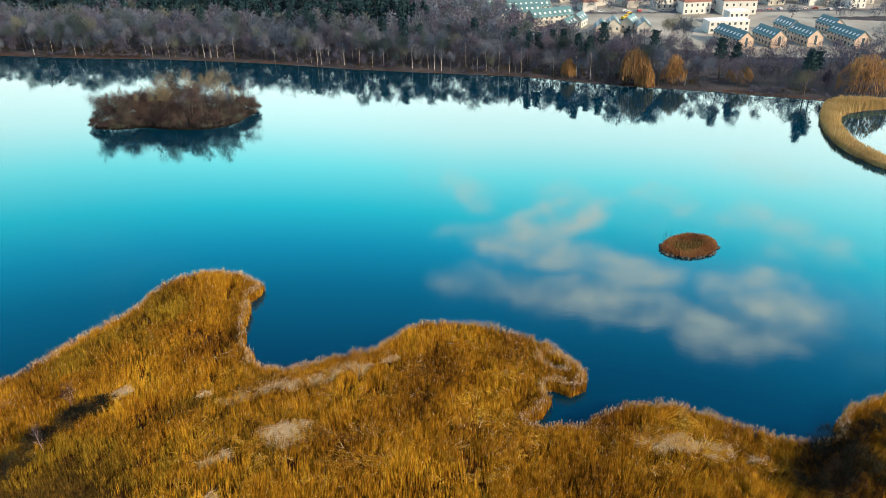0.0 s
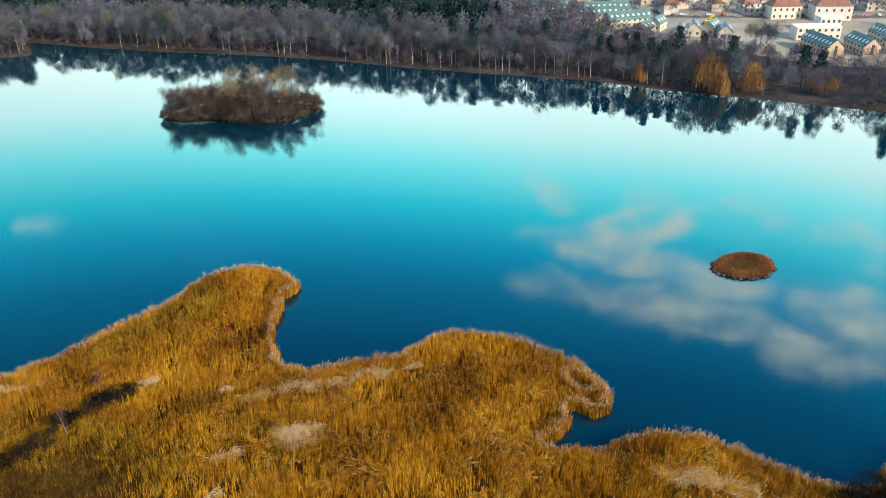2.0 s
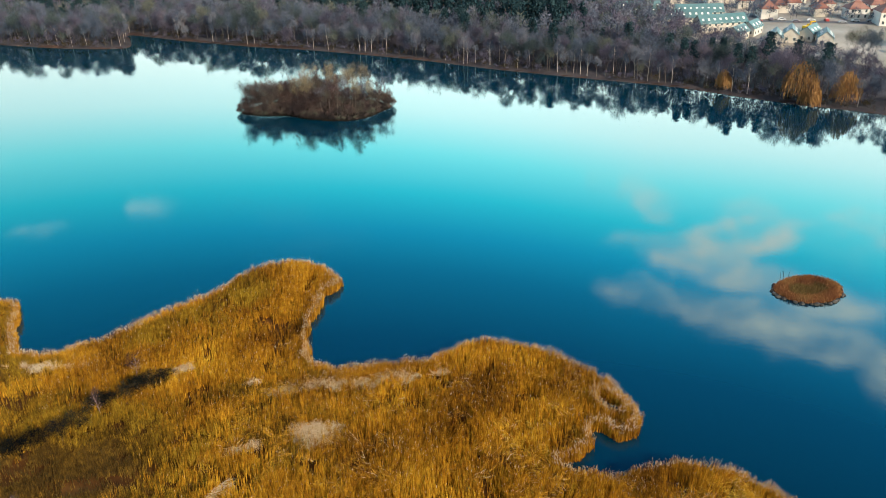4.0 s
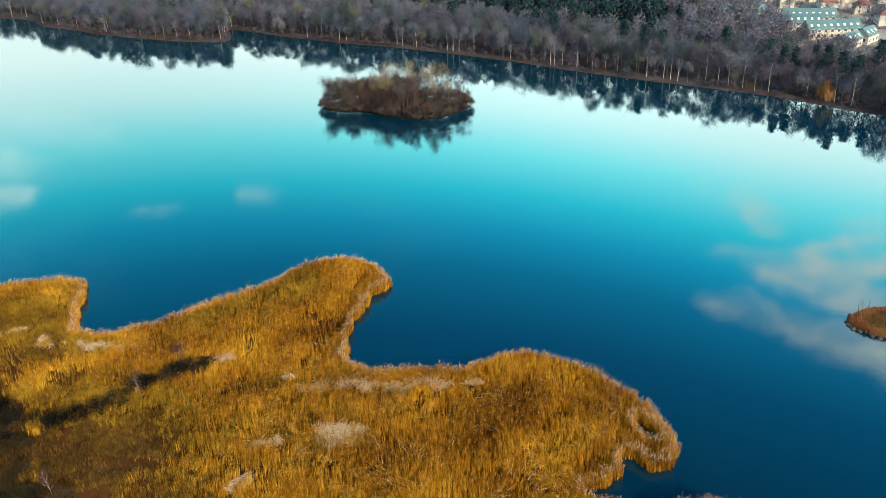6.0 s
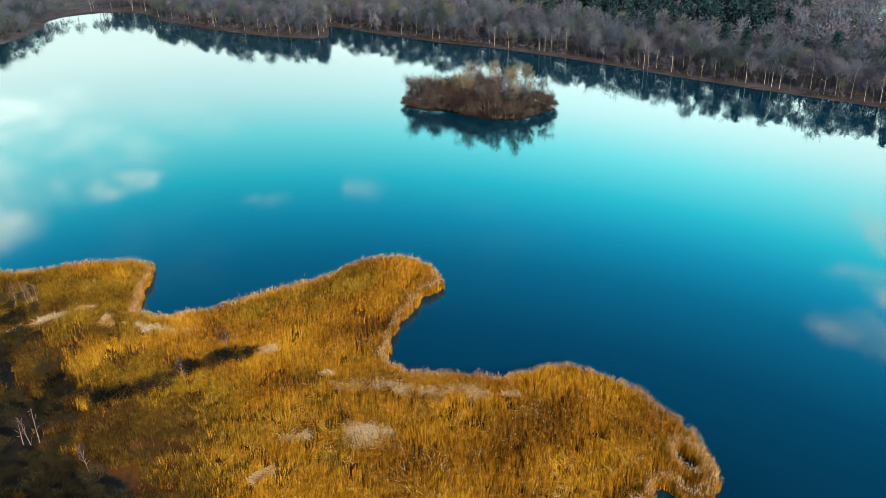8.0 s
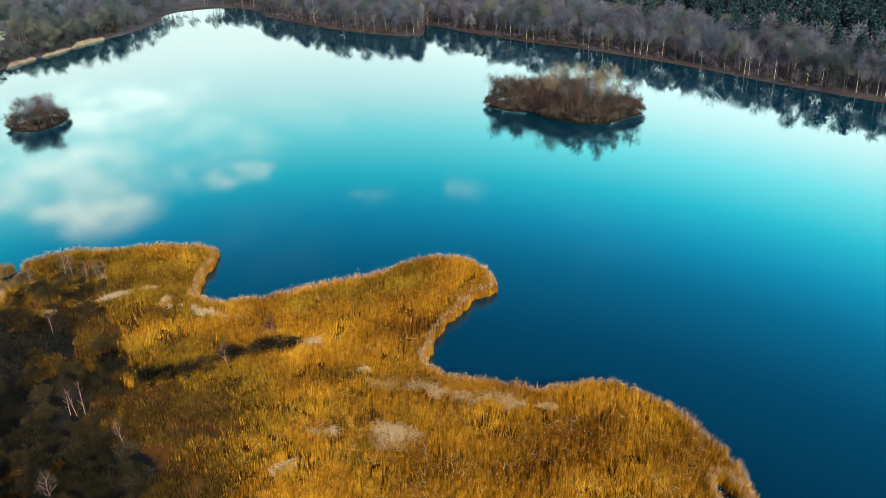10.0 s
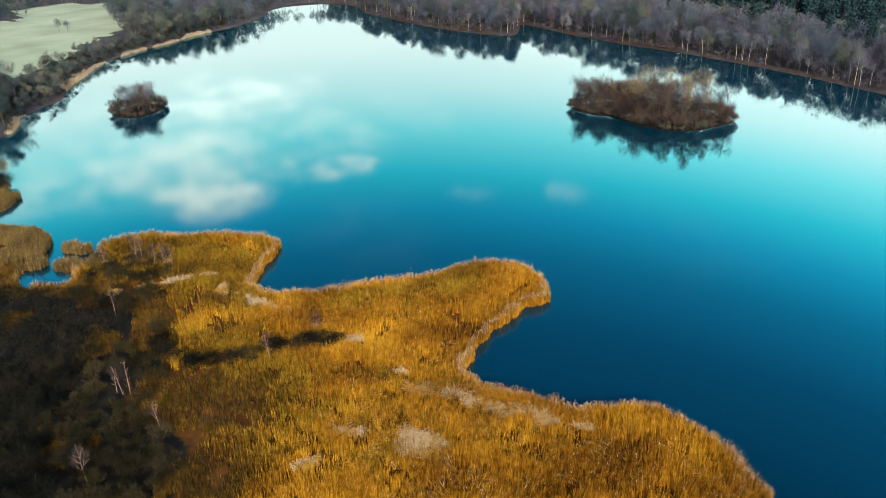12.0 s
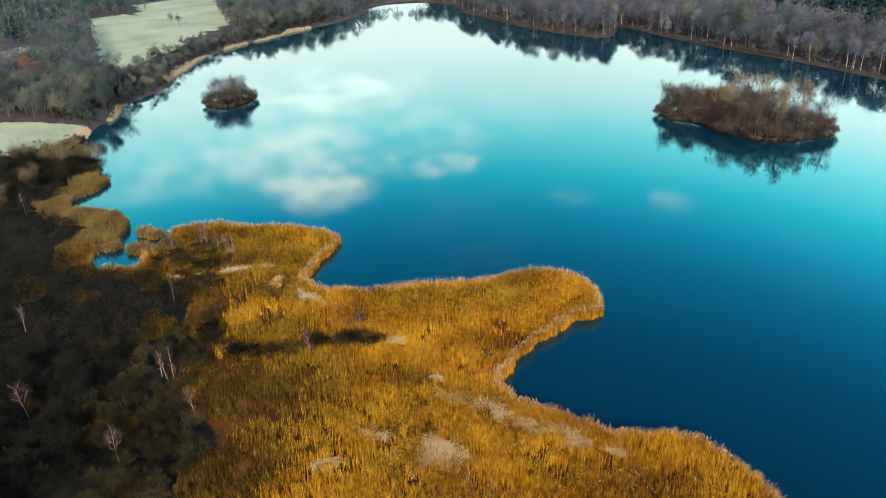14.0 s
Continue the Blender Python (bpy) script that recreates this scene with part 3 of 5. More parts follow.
def joined(pieces):
    V, F, k = [], [], 0
    for v, f in pieces:
        V.append(v)
        F.append(f + k)
        k += len(v)
    return np.concatenate(V), np.concatenate(F)


def grown(wood):
    """Trunk and limbs as one piece: every limb's collar is tied to the trunk."""
    V, F = joined(wood)
    n, k, collars = len(wood[0][0]), 0, []
    for v, _ in wood[1:]:
        k0 = n + k
        near = int(np.argmin(np.linalg.norm(wood[0][0] - v[0], axis=1)))
        collars += [(near, k0, k0 + 1), (near, k0 + 1, k0 + 2)]
        k += len(v)
    return V, np.concatenate([F, np.array(collars, int).reshape(-1, 3)])


def bent(start, way, length, rs, n=4, wobble=0.08, lift=0.0):
    p, d = [np.array(start, float)], np.array(way, float)
    for _ in range(n):
        d = d + rs.randn(3) * wobble + np.array([0, 0, lift])
        d /= np.linalg.norm(d)
        p.append(p[-1] + d * length / n)
    return np.array(p)


def bare_tree(seed, h, spread_, twigs=420, limbs=9, twig_w=0.11, trunk_r=0.2, low=0.3, fine=True, droop=0.0, puff=10, reach=1.0):
    """Wood (trunk and limbs) and crown (twigs) of a leafless tree, standing at the origin."""
    rs = np.random.RandomState(seed)
    spine = bent((0, 0, -0.3), (0, 0, 1), h * 0.88, rs, 5, 0.05)
    wood = [tube(spine, np.linspace(trunk_r, trunk_r * 0.2, 6), 5 if fine else 3)]
    ends = []
    for i in range(limbs):
        u = low + (0.95 - low) * (i + rs.rand() * 0.6) / limbs
        at = spine[0] + (spine[-1] - spine[0]) * u
        k = int(u * 5)
        at = spine[k] + (spine[min(k + 1, 5)] - spine[k]) * (u * 5 - k)
        yaw = i * 2.4 + rs.rand()
        out = spread_ * (1.05 - 0.65 * abs(u - 0.45)) * (0.75 + 0.4 * rs.rand())
        way = np.array([math.cos(yaw), math.sin(yaw), 0.75 + 0.7 * rs.rand()])
        ln = bent(at, way / np.linalg.norm(way), out * 1.25, rs, 3, 0.14, 0.08 - droop)
        wood.append(tube(ln, np.linspace(trunk_r * 0.42 * (1.1 - u), 0.03, 4), 3))
        ends += [(ln[1], 0.6), (ln[2], 0.8), (ln[3], 0.7), (0.5 * (ln[2] + ln[3]), 0.7)]
    ends += [(spine[-1], 0.8), (spine[-2], 0.8)]
    # twigs fill rounded puffs, thicker towards their outside, and follow the limbs
    e = np.array([p for p, _ in ends])
    hz = h * (0.46 - 0.30 * low)
    ctr = np.array([0, 0, h * 0.99 - hz])
    box = np.array([spread_, spread_, hz])
    puffs = rs.randn(puff, 3)
    puffs[:, 2] = np.abs(puffs[:, 2]) * 1.0 - 0.45
    puffs /= np.linalg.norm(puffs, axis=1)[:, None]
    size = 0.34 + 0.18 * rs.rand(puff)
    which = rs.randint(0, puff, twigs)
    d = rs.randn(twigs, 3)
    d /= np.linalg.norm(d, axis=1)[:, None]
    dome = ctr + puffs[which] * 0.64 * box + d * (rs.rand(twigs) ** 0.4 * size[which])[:, None] * np.array([spread_, spread_, min(spread_, hz) * 0.95])
    on_limb = rs.rand(twigs) < 0.22
    base = np.where(on_limb[:, None], e[rs.randint(0, len(e), twigs)] + rs.randn(twigs, 3) * spread_ * 0.1, dome)
    base[:, 2] = np.clip(base[:, 2], h * low * 0.5, h * 0.98)
    outward = d * 0.75 + (base - ctr) / box * 0.45
    outward /= np.linalg.norm(outward, axis=1)[:, None] + 1e-6
    way = outward * 0.55 + rs.randn(twigs, 3) * 0.4 + np.array([0, 0, 0.35 - 1.6 * droop])
    way /= np.linalg.norm(way, axis=1)[:, None]
    tip = base + way * (reach * (0.22 + 0.048 * h) * (0.5 + rs.rand(twigs)))[:, None]
    return grown(wood), spikes(base, tip, twig_w * (0.6 + 0.8 * rs.rand(twigs)), rs, outward)


def pine(seed, h, needles=620, tall=True, big=0.28, boughs=True):
    """A pine: bare stem and a ragged dark crown; or a spruce, clothed to the ground."""
    rs = np.random.RandomState(seed)
    spine = bent((0, 0, -0.3), (0, 0, 1), h * 0.97, rs, 5, 0.025)
    wood = [tube(spine, np.linspace(0.24, 0.05, 6), 5)]
    lo = 0.55 if tall else 0.12
    cs = []
    for i in range(26):
        u = lo + (1 - lo) * (i + rs.rand()) / 26
        yaw = i * 2.4
        reach = (h * 0.13 * (1.1 - 0.75 * (u - lo) / (1 - lo)) if tall else h * 0.2 * (1.06 - u)) * (0.6 + 0.6 * rs.rand())
        at = np.array([spine[-1][0] * u, spine[-1][1] * u, u * h * 0.97])
        end = at + np.array([math.cos(yaw) * reach, math.sin(yaw) * reach, 0.1 * reach - (0 if tall else 0.4 * reach)])
        if boughs:
            wood.append(tube(np.array([at, end]), [0.06, 0.02], 3))
        cs += [end, at * 0.4 + end * 0.6, at * 0.15 + end * 0.85]
    cs = np.array(cs)
    c = cs[rs.randint(0, len(cs), needles)] + rs.randn(needles, 3) * [h * 0.03, h * 0.03, h * 0.018]
    return joined(wood), tufts(c, big + 0.3 * rs.rand(needles), rs)


def weeping_willow(seed, h, r, strands=2300):
    rs = np.random.RandomState(seed)
    wood, e = [tube(bent((0, 0, -0.3), (0, 0, 1), h * 0.4, rs, 3, 0.05), [0.5, 0.42, 0.36, 0.3], 6)], []
    for i in range(12):
        yaw = i * 2.4 + rs.rand() * 0.4
        way = np.array([math.cos(yaw), math.sin(yaw), 1.1 + rs.rand()])
        ln = bent((0, 0, h * 0.36), way / np.linalg.norm(way), h * 0.6 * (0.75 + 0.4 * rs.rand()), rs, 4, 0.12, -0.02)
        wood.append(tube(ln, np.linspace(0.22, 0.05, 5), 4))
        e += [ln[2], ln[3], ln[4]]
    yaw, rad = rs.rand(strands) * 2 * math.pi, np.sqrt(rs.rand(strands))
    lump = 0.82 + 0.36 * value_noise(np.column_stack([np.cos(yaw), np.sin(yaw)]) * 2.2 + 7, 0.8, seed)
    top = h * (1.0 - 0.55 * rad ** 2.2) * (0.75 + 0.3 * lump - 0.12 * rs.rand(strands))
    base = np.column_stack([np.cos(yaw) * rad * r * lump, np.sin(yaw) * rad * r * lump, top * (0.32 + 0.68 * rs.rand(strands) ** 0.6)])
    tip = base + np.column_stack([np.cos(yaw) * 0.25, np.sin(yaw) * 0.25, -(0.8 + 1.8 * rs.rand(strands))])
    tip[:, 2] = np.maximum(tip[:, 2], 0.3)
    return joined(wood), spikes(base, tip, 0.2 * (0.5 + rs.rand(strands)), rs)


def plant(kind, shape, bark, leaf, label, category, crown="crown"):
    """A plant built once: an Empty at its foot with trunk and crown; copies of it are planted with set_out()."""
    (wv_, wf), (cv, cf) = shape
    ob = new(kind)
    part("trunk", np_mesh("trunk", wv_, wf, [M[bark]], smooth=True), None, ob)
    part(crown, np_mesh(crown, cv, cf, [M[leaf]]), None, ob)
    return tagged(ob, label, category)


used_first = set()


def set_out(proto, x, y, z=None, turn=0.0, size=1.0, group="", squash=1.0):
    """Plants proto itself the first time, copies afterwards."""
    if z is None:
        z = float(ground_at([(x, y)])[0])
    m = pose(x, y, z, 0, 0, turn)
    if proto.name in used_first:
        ob = copy_thing(proto, m)
    else:
        used_first.add(proto.name)
        ob = proto
        ob.matrix_basis = m
    ob.scale = (size, size, size * squash)
    if group:
        ob["group"] = group
    return ob


def scatter(line_test, box, gap, seed):
    """Plan points at least about gap apart (jittered rows), kept where line_test holds."""
    rs = np.random.RandomState(seed)
    x0, y0, x1, y1 = box
    X, Y = np.meshgrid(np.arange(x0, x1, gap), np.arange(y0, y1, gap))
    P = np.column_stack([X.ravel(), Y.ravel()]) + (rs.rand(X.size, 2) - 0.5) * gap * 0.85
    return P[line_test(P)]


# reeds: stems in tens of thousands, each a thin triangle, with pale plumes


def reed_mass(name, P, h, stem, label, seed, lean=(0.25, 0.1), plume_share=0.012, width=0.085, per=3, mat="reed", low=None):
    rs = np.random.RandomState(seed)
    n = len(P)
    z = ground_at(P)
    hh = h * (0.5 + 0.36 * value_noise(P, 5.5, seed) + 0.30 * value_noise(P, 1.6, seed + 5) + 0.30 * value_noise(P, 0.8, seed + 7) + 0.10 * rs.randn(n))
    if low is not None:
        hh = hh * low
    lean_n = (value_noise(P, 7, seed + 1) - 0.5) * 1.2
    base = np.repeat(np.column_stack([P, z - 0.05]), per, 0) + np.column_stack([rs.randn(n * per, 2) * 0.16, np.zeros(n * per)])
    H = np.repeat(hh, per) * (0.8 + 0.3 * rs.rand(n * per))
    tilt = np.column_stack([lean[0] + np.repeat(lean_n, per), lean[1] + np.repeat(lean_n[::-1], per) * 0.5]) * 0.4 + rs.randn(n * per, 2) * 0.13
    tip = base + np.column_stack([tilt * H[:, None] * 0.5, H])
    V1, F1 = spikes(base, tip, width * (0.6 + 0.8 * rs.rand(n * per)), rs)
    k = rs.rand(n * per) < plume_share
    pb = tip[k] * 0.9 + base[k] * 0.1
    pt = pb + np.column_stack([tilt[k] * 0.7, 0.32 + 0.2 * rs.rand(k.sum())])
    V2, F2 = spikes(pb, pt, 0.05 + 0.04 * rs.rand(k.sum()), rs)
    V, F = joined([(V1, F1), (V2, F2)])
    me = np_mesh(name, V, F, [M[mat], M["plume"]], np.r_[np.zeros(len(F1)), np.ones(len(F2))])
    return tagged(new(name, me), label, "reeds", kind="stuff")


def in_bed(P):
    """South reed bed: on land, thinning into the thicket."""
    d = signed(P, THICKET)
    return (land(P) > 0.1) & ((d < 9 * value_noise(P, 6, 21) - 4) | ((value_noise(P, 9, 77) > 0.74) & (d < 24)))


# clearings with flattened reeds: centre, half length, half width, turn
CLEARINGS = [(-29.5, 102.5, 3.6, 2.7, 15), (-29, 117.0, 12.0, 1.15, 20), (-23, 119.2, 5.0, 1.2, 22), (-62, 114.8, 2.8, 1.2, 40), (-89, 111.0, 7.0, 0.9, 10), (-101, 109, 1.6, 1.0, 0), (-114, 102.5, 9, 0.6, 62),
             (36.5, 96.2, 7.5, 1.1, -14), (33, 98.2, 3.0, 0.8, 15), (-41, 96.7, 1.8, 0.8, 50), (-40, 87.6, 2.0, 0.9, 40), (-46, 114.2, 2.2, 0.7, 10)]


def clearing(P, grow=1.0):
    c = np.zeros(len(P))
    wob = value_noise(P, 2.2, 31)
    for cx, cy, a, b, t in CLEARINGS:
        u, w = P[:, 0] - cx, P[:, 1] - cy
        ct, st = math.cos(radians(t)), math.sin(radians(t))
        r = np.hypot((u * ct + w * st) / (a * grow), (w * ct - u * st) / (b * grow))
        c = np.maximum(c, np.clip(1.5 - r + (wob - 0.5) * 1.6, 0, 1))
    return c


rs0 = np.random.RandomState(11)
P = np.column_stack([rs0.uniform(-158, 82, 840000), rs0.uniform(44, 162, 840000)])
keep = rs0.rand(len(P)) < np.clip(1.25 - np.hypot(P[:, 0] + 20, P[:, 1] - 105) / 220, 0.35, 1)
P = P[keep]
P = P[in_bed(P) & (P[:, 1] > 44 + 9 * value_noise(P, 7, 25) + 5 * value_noise(P, 1.5, 26))]
clear = clearing(P)
sparse = 0.7 * np.clip((-38 - P[:, 0]) / 22, 0, 1) * np.clip((114 - P[:, 1]) / 12, 0, 1) * np.clip(land(P) / 8, 0, 1)      # the bed opens up towards the thicket
rim = np.clip(1.2 - land(P) / 2.5, 0, 0.9)      # the outer reeds stand close
gaps = rim + (1 - rim) * np.clip((2.6 + 1.0 * sparse) * value_noise(P, 2.3, 61) - 0.35 - 0.75 * sparse, 0.12 - 0.07 * sparse, 1) * np.clip(2.2 * value_noise(P, 6.0, 62) - 0.1, 0.3, 1)
P = P[(rs0.rand(len(P)) > clear * 0.93) & (rs0.rand(len(P)) < gaps)]
s = land(P)
wet = (signed(P, THICKET) + 9 + 25 * value_noise(P, 9, 23)) / 16 > rs0.rand(len(P))
wet |= np.hypot((P[:, 0] + 76) / 9, (P[:, 1] - 82) / 5) < 0.75 + 0.5 * value_noise(P, 3, 24)
reed_mass("marsh_sedge", P[wet & (s > 1.1)], 1.25, "reed", "low olive-brown sedge between reeds and thicket", 18, width=0.10, per=3, mat="sedge", plume_share=0.0)
clumps = (P[:, 0] < -138) & (P[:, 1] < 98)
reed_mass("clump_reeds", P[clumps & ~wet], 2.0, "reed", "olive-brown reeds on small clumps round the pond", 29, plume_share=0.05, width=0.11, per=4, mat="fringe_reed")
inner = (s > 1.1) & ~clumps & ~wet & (rs0.rand(len(P)) < 0.85)
olive = 1.1 * value_noise(P, 16, 27) + 0.35 * value_noise(P, 4, 28) + np.clip((-45 - P[:, 0]) / 110, -0.35, 0.4) + 0.12 * rs0.randn(len(P)) > 0.85
reed_mass("reed_bed", P[inner & ~olive], 2.15, "reed", "dense golden winter reeds with dark gaps", 12, width=0.11, per=4)
reed_mass("olive_reeds", P[inner & olive], 1.9, "reed", "olive-gold reeds in wide drifts through the bed", 19, width=0.11, per=4, mat="olive_reed", plume_share=0.004)
reed_mass("reed_edge", P[(s < 1.5) & ~clumps], 2.35, "reed", "outer reeds with pale feathery plumes along the water", 16, plume_share=0.3, width=0.10, per=3)
rsf = np.random.RandomState(17)

# lying bleached reeds in the clearings
P = np.column_stack([rsf.uniform(-120, 60, 420000), rsf.uniform(85, 130, 420000)])
P = P[clearing(P, 1.05) > 0.35]
P = P[land(P) > -0.8][:22000]
base = np.column_stack([P, np.maximum(ground_at(P), 0) + 0.5 + 0.9 * rsf.rand(len(P))])
yaw = 7.5 * value_noise(P, 4.5, 41) + rsf.randn(len(P)) * 0.5
tip = base + np.column_stack([np.cos(yaw), np.sin(yaw), 0.12 * rsf.randn(len(P))]) * (1.1 + 1.2 * rsf.rand(len(P)))[:, None]
tip[:, 2] = np.maximum(tip[:, 2], 0.08)
V, F = spikes(base, tip, 0.08 + 0.07 * rsf.rand(len(P)), rsf)
tagged(new("flattened_reeds", np_mesh("flattened_reeds", V, F, [M["pale_reed"], M["reed"]], (value_noise(P, 1.7, 42) + 0.12 * rsf.randn(len(P)) < 0.31).astype(int))), "bleached reeds lying flat in small clearings", "reeds", kind="stuff")

# golden reeds laid over by the wind, in whorls on top of the standing ones
P = np.column_stack([rsf.uniform(-48, 50, 60000), rsf.uniform(90, 130, 60000)])
whorl = np.zeros(len(P))
for cx, cy, a, b, t in ((35, 98.2, 10, 4.2, -10), (-24, 119.3, 13, 3.2, 18)):
    u, w = P[:, 0] - cx, P[:, 1] - cy
    ct, st = math.cos(radians(t)), math.sin(radians(t))
    whorl = np.maximum(whorl, 1 - np.hypot((u * ct + w * st) / a, (w * ct - u * st) / b))
P = P[(whorl + 0.9 * (value_noise(P, 2.6, 36) - 0.5) > 0.15) & (land(P) > 0.8)][:9000]
yaw = 8 * value_noise(P, 5, 37) + rsf.randn(len(P)) * 0.35
base = np.column_stack([P, ground_at(P) + 1.15 + 0.5 * rsf.rand(len(P))])
tip = base + np.column_stack([np.cos(yaw), np.sin(yaw), 0.15 + 0.12 * rsf.randn(len(P))]) * (1.0 + 0.9 * rsf.rand(len(P)))[:, None]
V, F = spikes(base, tip, 0.07 + 0.05 * rsf.rand(len(P)), rsf)
tagged(new("lodged_reeds", np_mesh("lodged_reeds", V, F, [M["reed"], M["pale_reed"]], (rsf.rand(len(P)) < 0.07).astype(int))), "golden reeds laid over in whorls by the wind", "reeds", kind="stuff")

# reed fringes: lobes by the thicket, the arc in the bay, the west shore
P = np.column_stack([rsf.uniform(-232, -128, 90000), rsf.uniform(62, 102, 90000)])
s = land(P)
P = P[(s > 0.1) & (s < 6 + 7 * value_noise(P, 8, 5)) & (P[:, 0] < -158) & (P[:, 0] > -219)]
reed_mass("reed_fringe", P[:16000], 2.1, "reed", "dull straw-coloured reeds along a marshy shore", 13, mat="fringe_reed", width=0.13)
P = np.column_stack([rsf.uniform(128, 178, 60000), rsf.uniform(210, 290, 60000)])
P = P[signed(P, REED_ARC) > 0.3]
reed_mass("reed_arc", P[:9000], 2.2, "reed", "curved belt of straw-gold reeds enclosing a bay", 14, mat="dull_reed", width=0.2, per=3)
P = np.column_stack([rsf.uniform(-460, -275, 260000), rsf.uniform(112, 330, 260000)])
s = -signed(P, LAKE)
belt = value_noise(P, 20, 6) - 0.12
P = P[(s > -0.5) & (s < 0.4 + 9 * (belt - 0.26) + 3 * (value_noise(P, 7, 7) - 0.5)) & (belt > 0.26)]
reed_mass("reed_belt", P[:16000], 1.45, "reed", "narrow broken belt of straw reeds on the far shore", 15, mat="belt_reed", width=0.3, per=2, lean=(0, 0))

# grassy islet with its rim of stones and a few sticks
P = np.column_stack([rsf.uniform(51, 68, 40000), rsf.uniform(161, 177, 40000)])
d = signed(P, ISLET)
P, d = P[d > 0.2][:9000], d[d > 0.2][:9000]
z = np.maximum(ground_at(P), 0.05)
base = np.column_stack([P, z])
tip = base + np.column_stack([rsf.randn(len(P), 2) * 0.2, 0.35 + 0.5 * rsf.rand(len(P)) + 0.35 * (d < 2)])
V, F = spikes(base, tip, 0.12 + 0.08 * rsf.rand(len(P)), rsf)
tagged(new("islet_grass", np_mesh("islet_grass", V, F, [M["islet_grass"], M["fringe_reed"]], (np.clip(d - 1.5, 0, 3) / 3 * (0.3 + value_noise(P, 2.5, 38)) + 0.1 * rsf.randn(len(P)) > 0.5).astype(int))), "withered russet grass on a small islet", "grass", kind="stuff")


def stone_mesh(seed):
    rs = np.random.RandomState(seed)
    bm = bmesh.new()
    bmesh.ops.create_icosphere(bm, subdivisions=1, radius=0.5)
    for v in bm.verts:
        v.co = Vector((v.co.x * 1.2, v.co.y, v.co.z * 0.7)) * (0.8 + 0.4 * rs.rand())
    me = bpy.data.meshes.new("stone")
    bm.to_mesh(me)
    bm.free()
    me.materials.append(M["stone"])
    return me


stones = [stone_mesh(i) for i in range(4)]
for i, (x, y) in enumerate(ISLET[::1]):
    if rsf.rand() < 0.75:
        ob = new("stone", stones[i % 4])
        k = 0.7 + 0.7 * rsf.rand()
        ob.matrix_basis = pose(x + rsf.randn() * 0.15, y + rsf.randn() * 0.15, 0.05, 0, 0, rsf.rand() * 360) @ Matrix.Diagonal((k, k, k, 1))
        tagged(ob, "dark wet boulder at the islet's edge", "stone", "stones round the islet")

# ---------------------------------------------------------------- plant kinds
OAKS = [plant("bare_tree", bare_tree(100 + i, h, r, int(tw * 2.3), 10, 0.09, 0.15, low, reach=1.35), "bark", ("twig", "twig_mauve", "twig_moss")[i % 3], "leafless tree with grey-mauve twigs in the lakeside wood", "tree")
        for i, (h, r, tw, low) in enumerate([(15, 4.6, 620, 0.2), (17, 3.8, 600, 0.42), (13.5, 4.8, 600, 0.18), (16, 3.4, 540, 0.45), (12, 4.2, 520, 0.15), (18, 4.0, 600, 0.4)])]
BIRCHES = [plant("birch_tree", bare_tree(140 + i, h, r, int(tw * 1.9), 9, 0.08, 0.13, 0.42, reach=1.3), "birch", "twig", "slender birch with pale trunk among bare trees", "tree")
           for i, (h, r, tw) in enumerate([(15, 2.6, 420), (16.5, 2.9, 440), (13, 2.4, 380)])]
RUSSET = [plant("alder_bush", bare_tree(160 + i, h, r, 1400, 13, 0.07, 0.13, 0.16, reach=1.25, puff=13), "bark", ("twig_brown", "twig_brown", "twig_russet")[i], "dense russet-brown leafless alder bush on the island", "bush")
          for i, (h, r) in enumerate([(9.5, 4.0), (8.0, 3.8), (11, 4.0)])]
ISLAND_TREES = [plant("alder_tree", bare_tree(170 + i, h, r, 430, 10, 0.065, 0.17, 0.45, reach=1.35), "bark", leaf, lab, "tree")
                for i, (h, r, leaf, lab) in enumerate([(16.5, 2.6, "twig_ochre", "tall thin tree with ochre twig tops on the island"), (14, 2.4, "twig_brown", "tall thin brownish leafless tree on the island"),
                                                       (17.5, 2.8, "twig_ochre", "tall thin tree with ochre twig tops on the island"), (12.5, 3.0, "twig", "grey leafless tree on the island")])]
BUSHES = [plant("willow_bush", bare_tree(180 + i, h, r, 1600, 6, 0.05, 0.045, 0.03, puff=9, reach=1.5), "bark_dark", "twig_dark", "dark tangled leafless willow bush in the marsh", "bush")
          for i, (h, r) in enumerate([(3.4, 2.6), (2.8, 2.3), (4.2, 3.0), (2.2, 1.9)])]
MARSH_BUSHES = [plant("willow_scrub", bare_tree(380 + i, h, r, 1500, 5, 0.048, 0.04, 0.03, puff=9, reach=1.5), "bark_dark", "twig_olive", "soft olive-brown willow scrub among the reeds", "bush")
                for i, (h, r) in enumerate([(2.6, 2.4), (2.0, 2.0), (3.2, 2.6)])]
PALE_BIRCHES = [plant("young_birch", bare_tree(190 + i, h, r, tw * 3, 9, 0.03, 0.062, 0.32, puff=6, reach=1.4), "pink_birch", "twig_brown", "thin young birch with pinkish white stem among reeds", "tree")
                for i, (h, r, tw) in enumerate([(7.0, 1.5, 150), (8.2, 0.9, 110), (6.0, 0.9, 100)])]
SALLOWS = [plant("grey_willow", bare_tree(200 + i, h, r, 1300, 14, 0.06, 0.25, 0.12, reach=1.5), "bark_dark", "twig_ochre", "wide leafless willow with upright dark twigs on the shore", "tree")
           for i, (h, r) in enumerate([(8, 4.5), (10, 5.0)])]
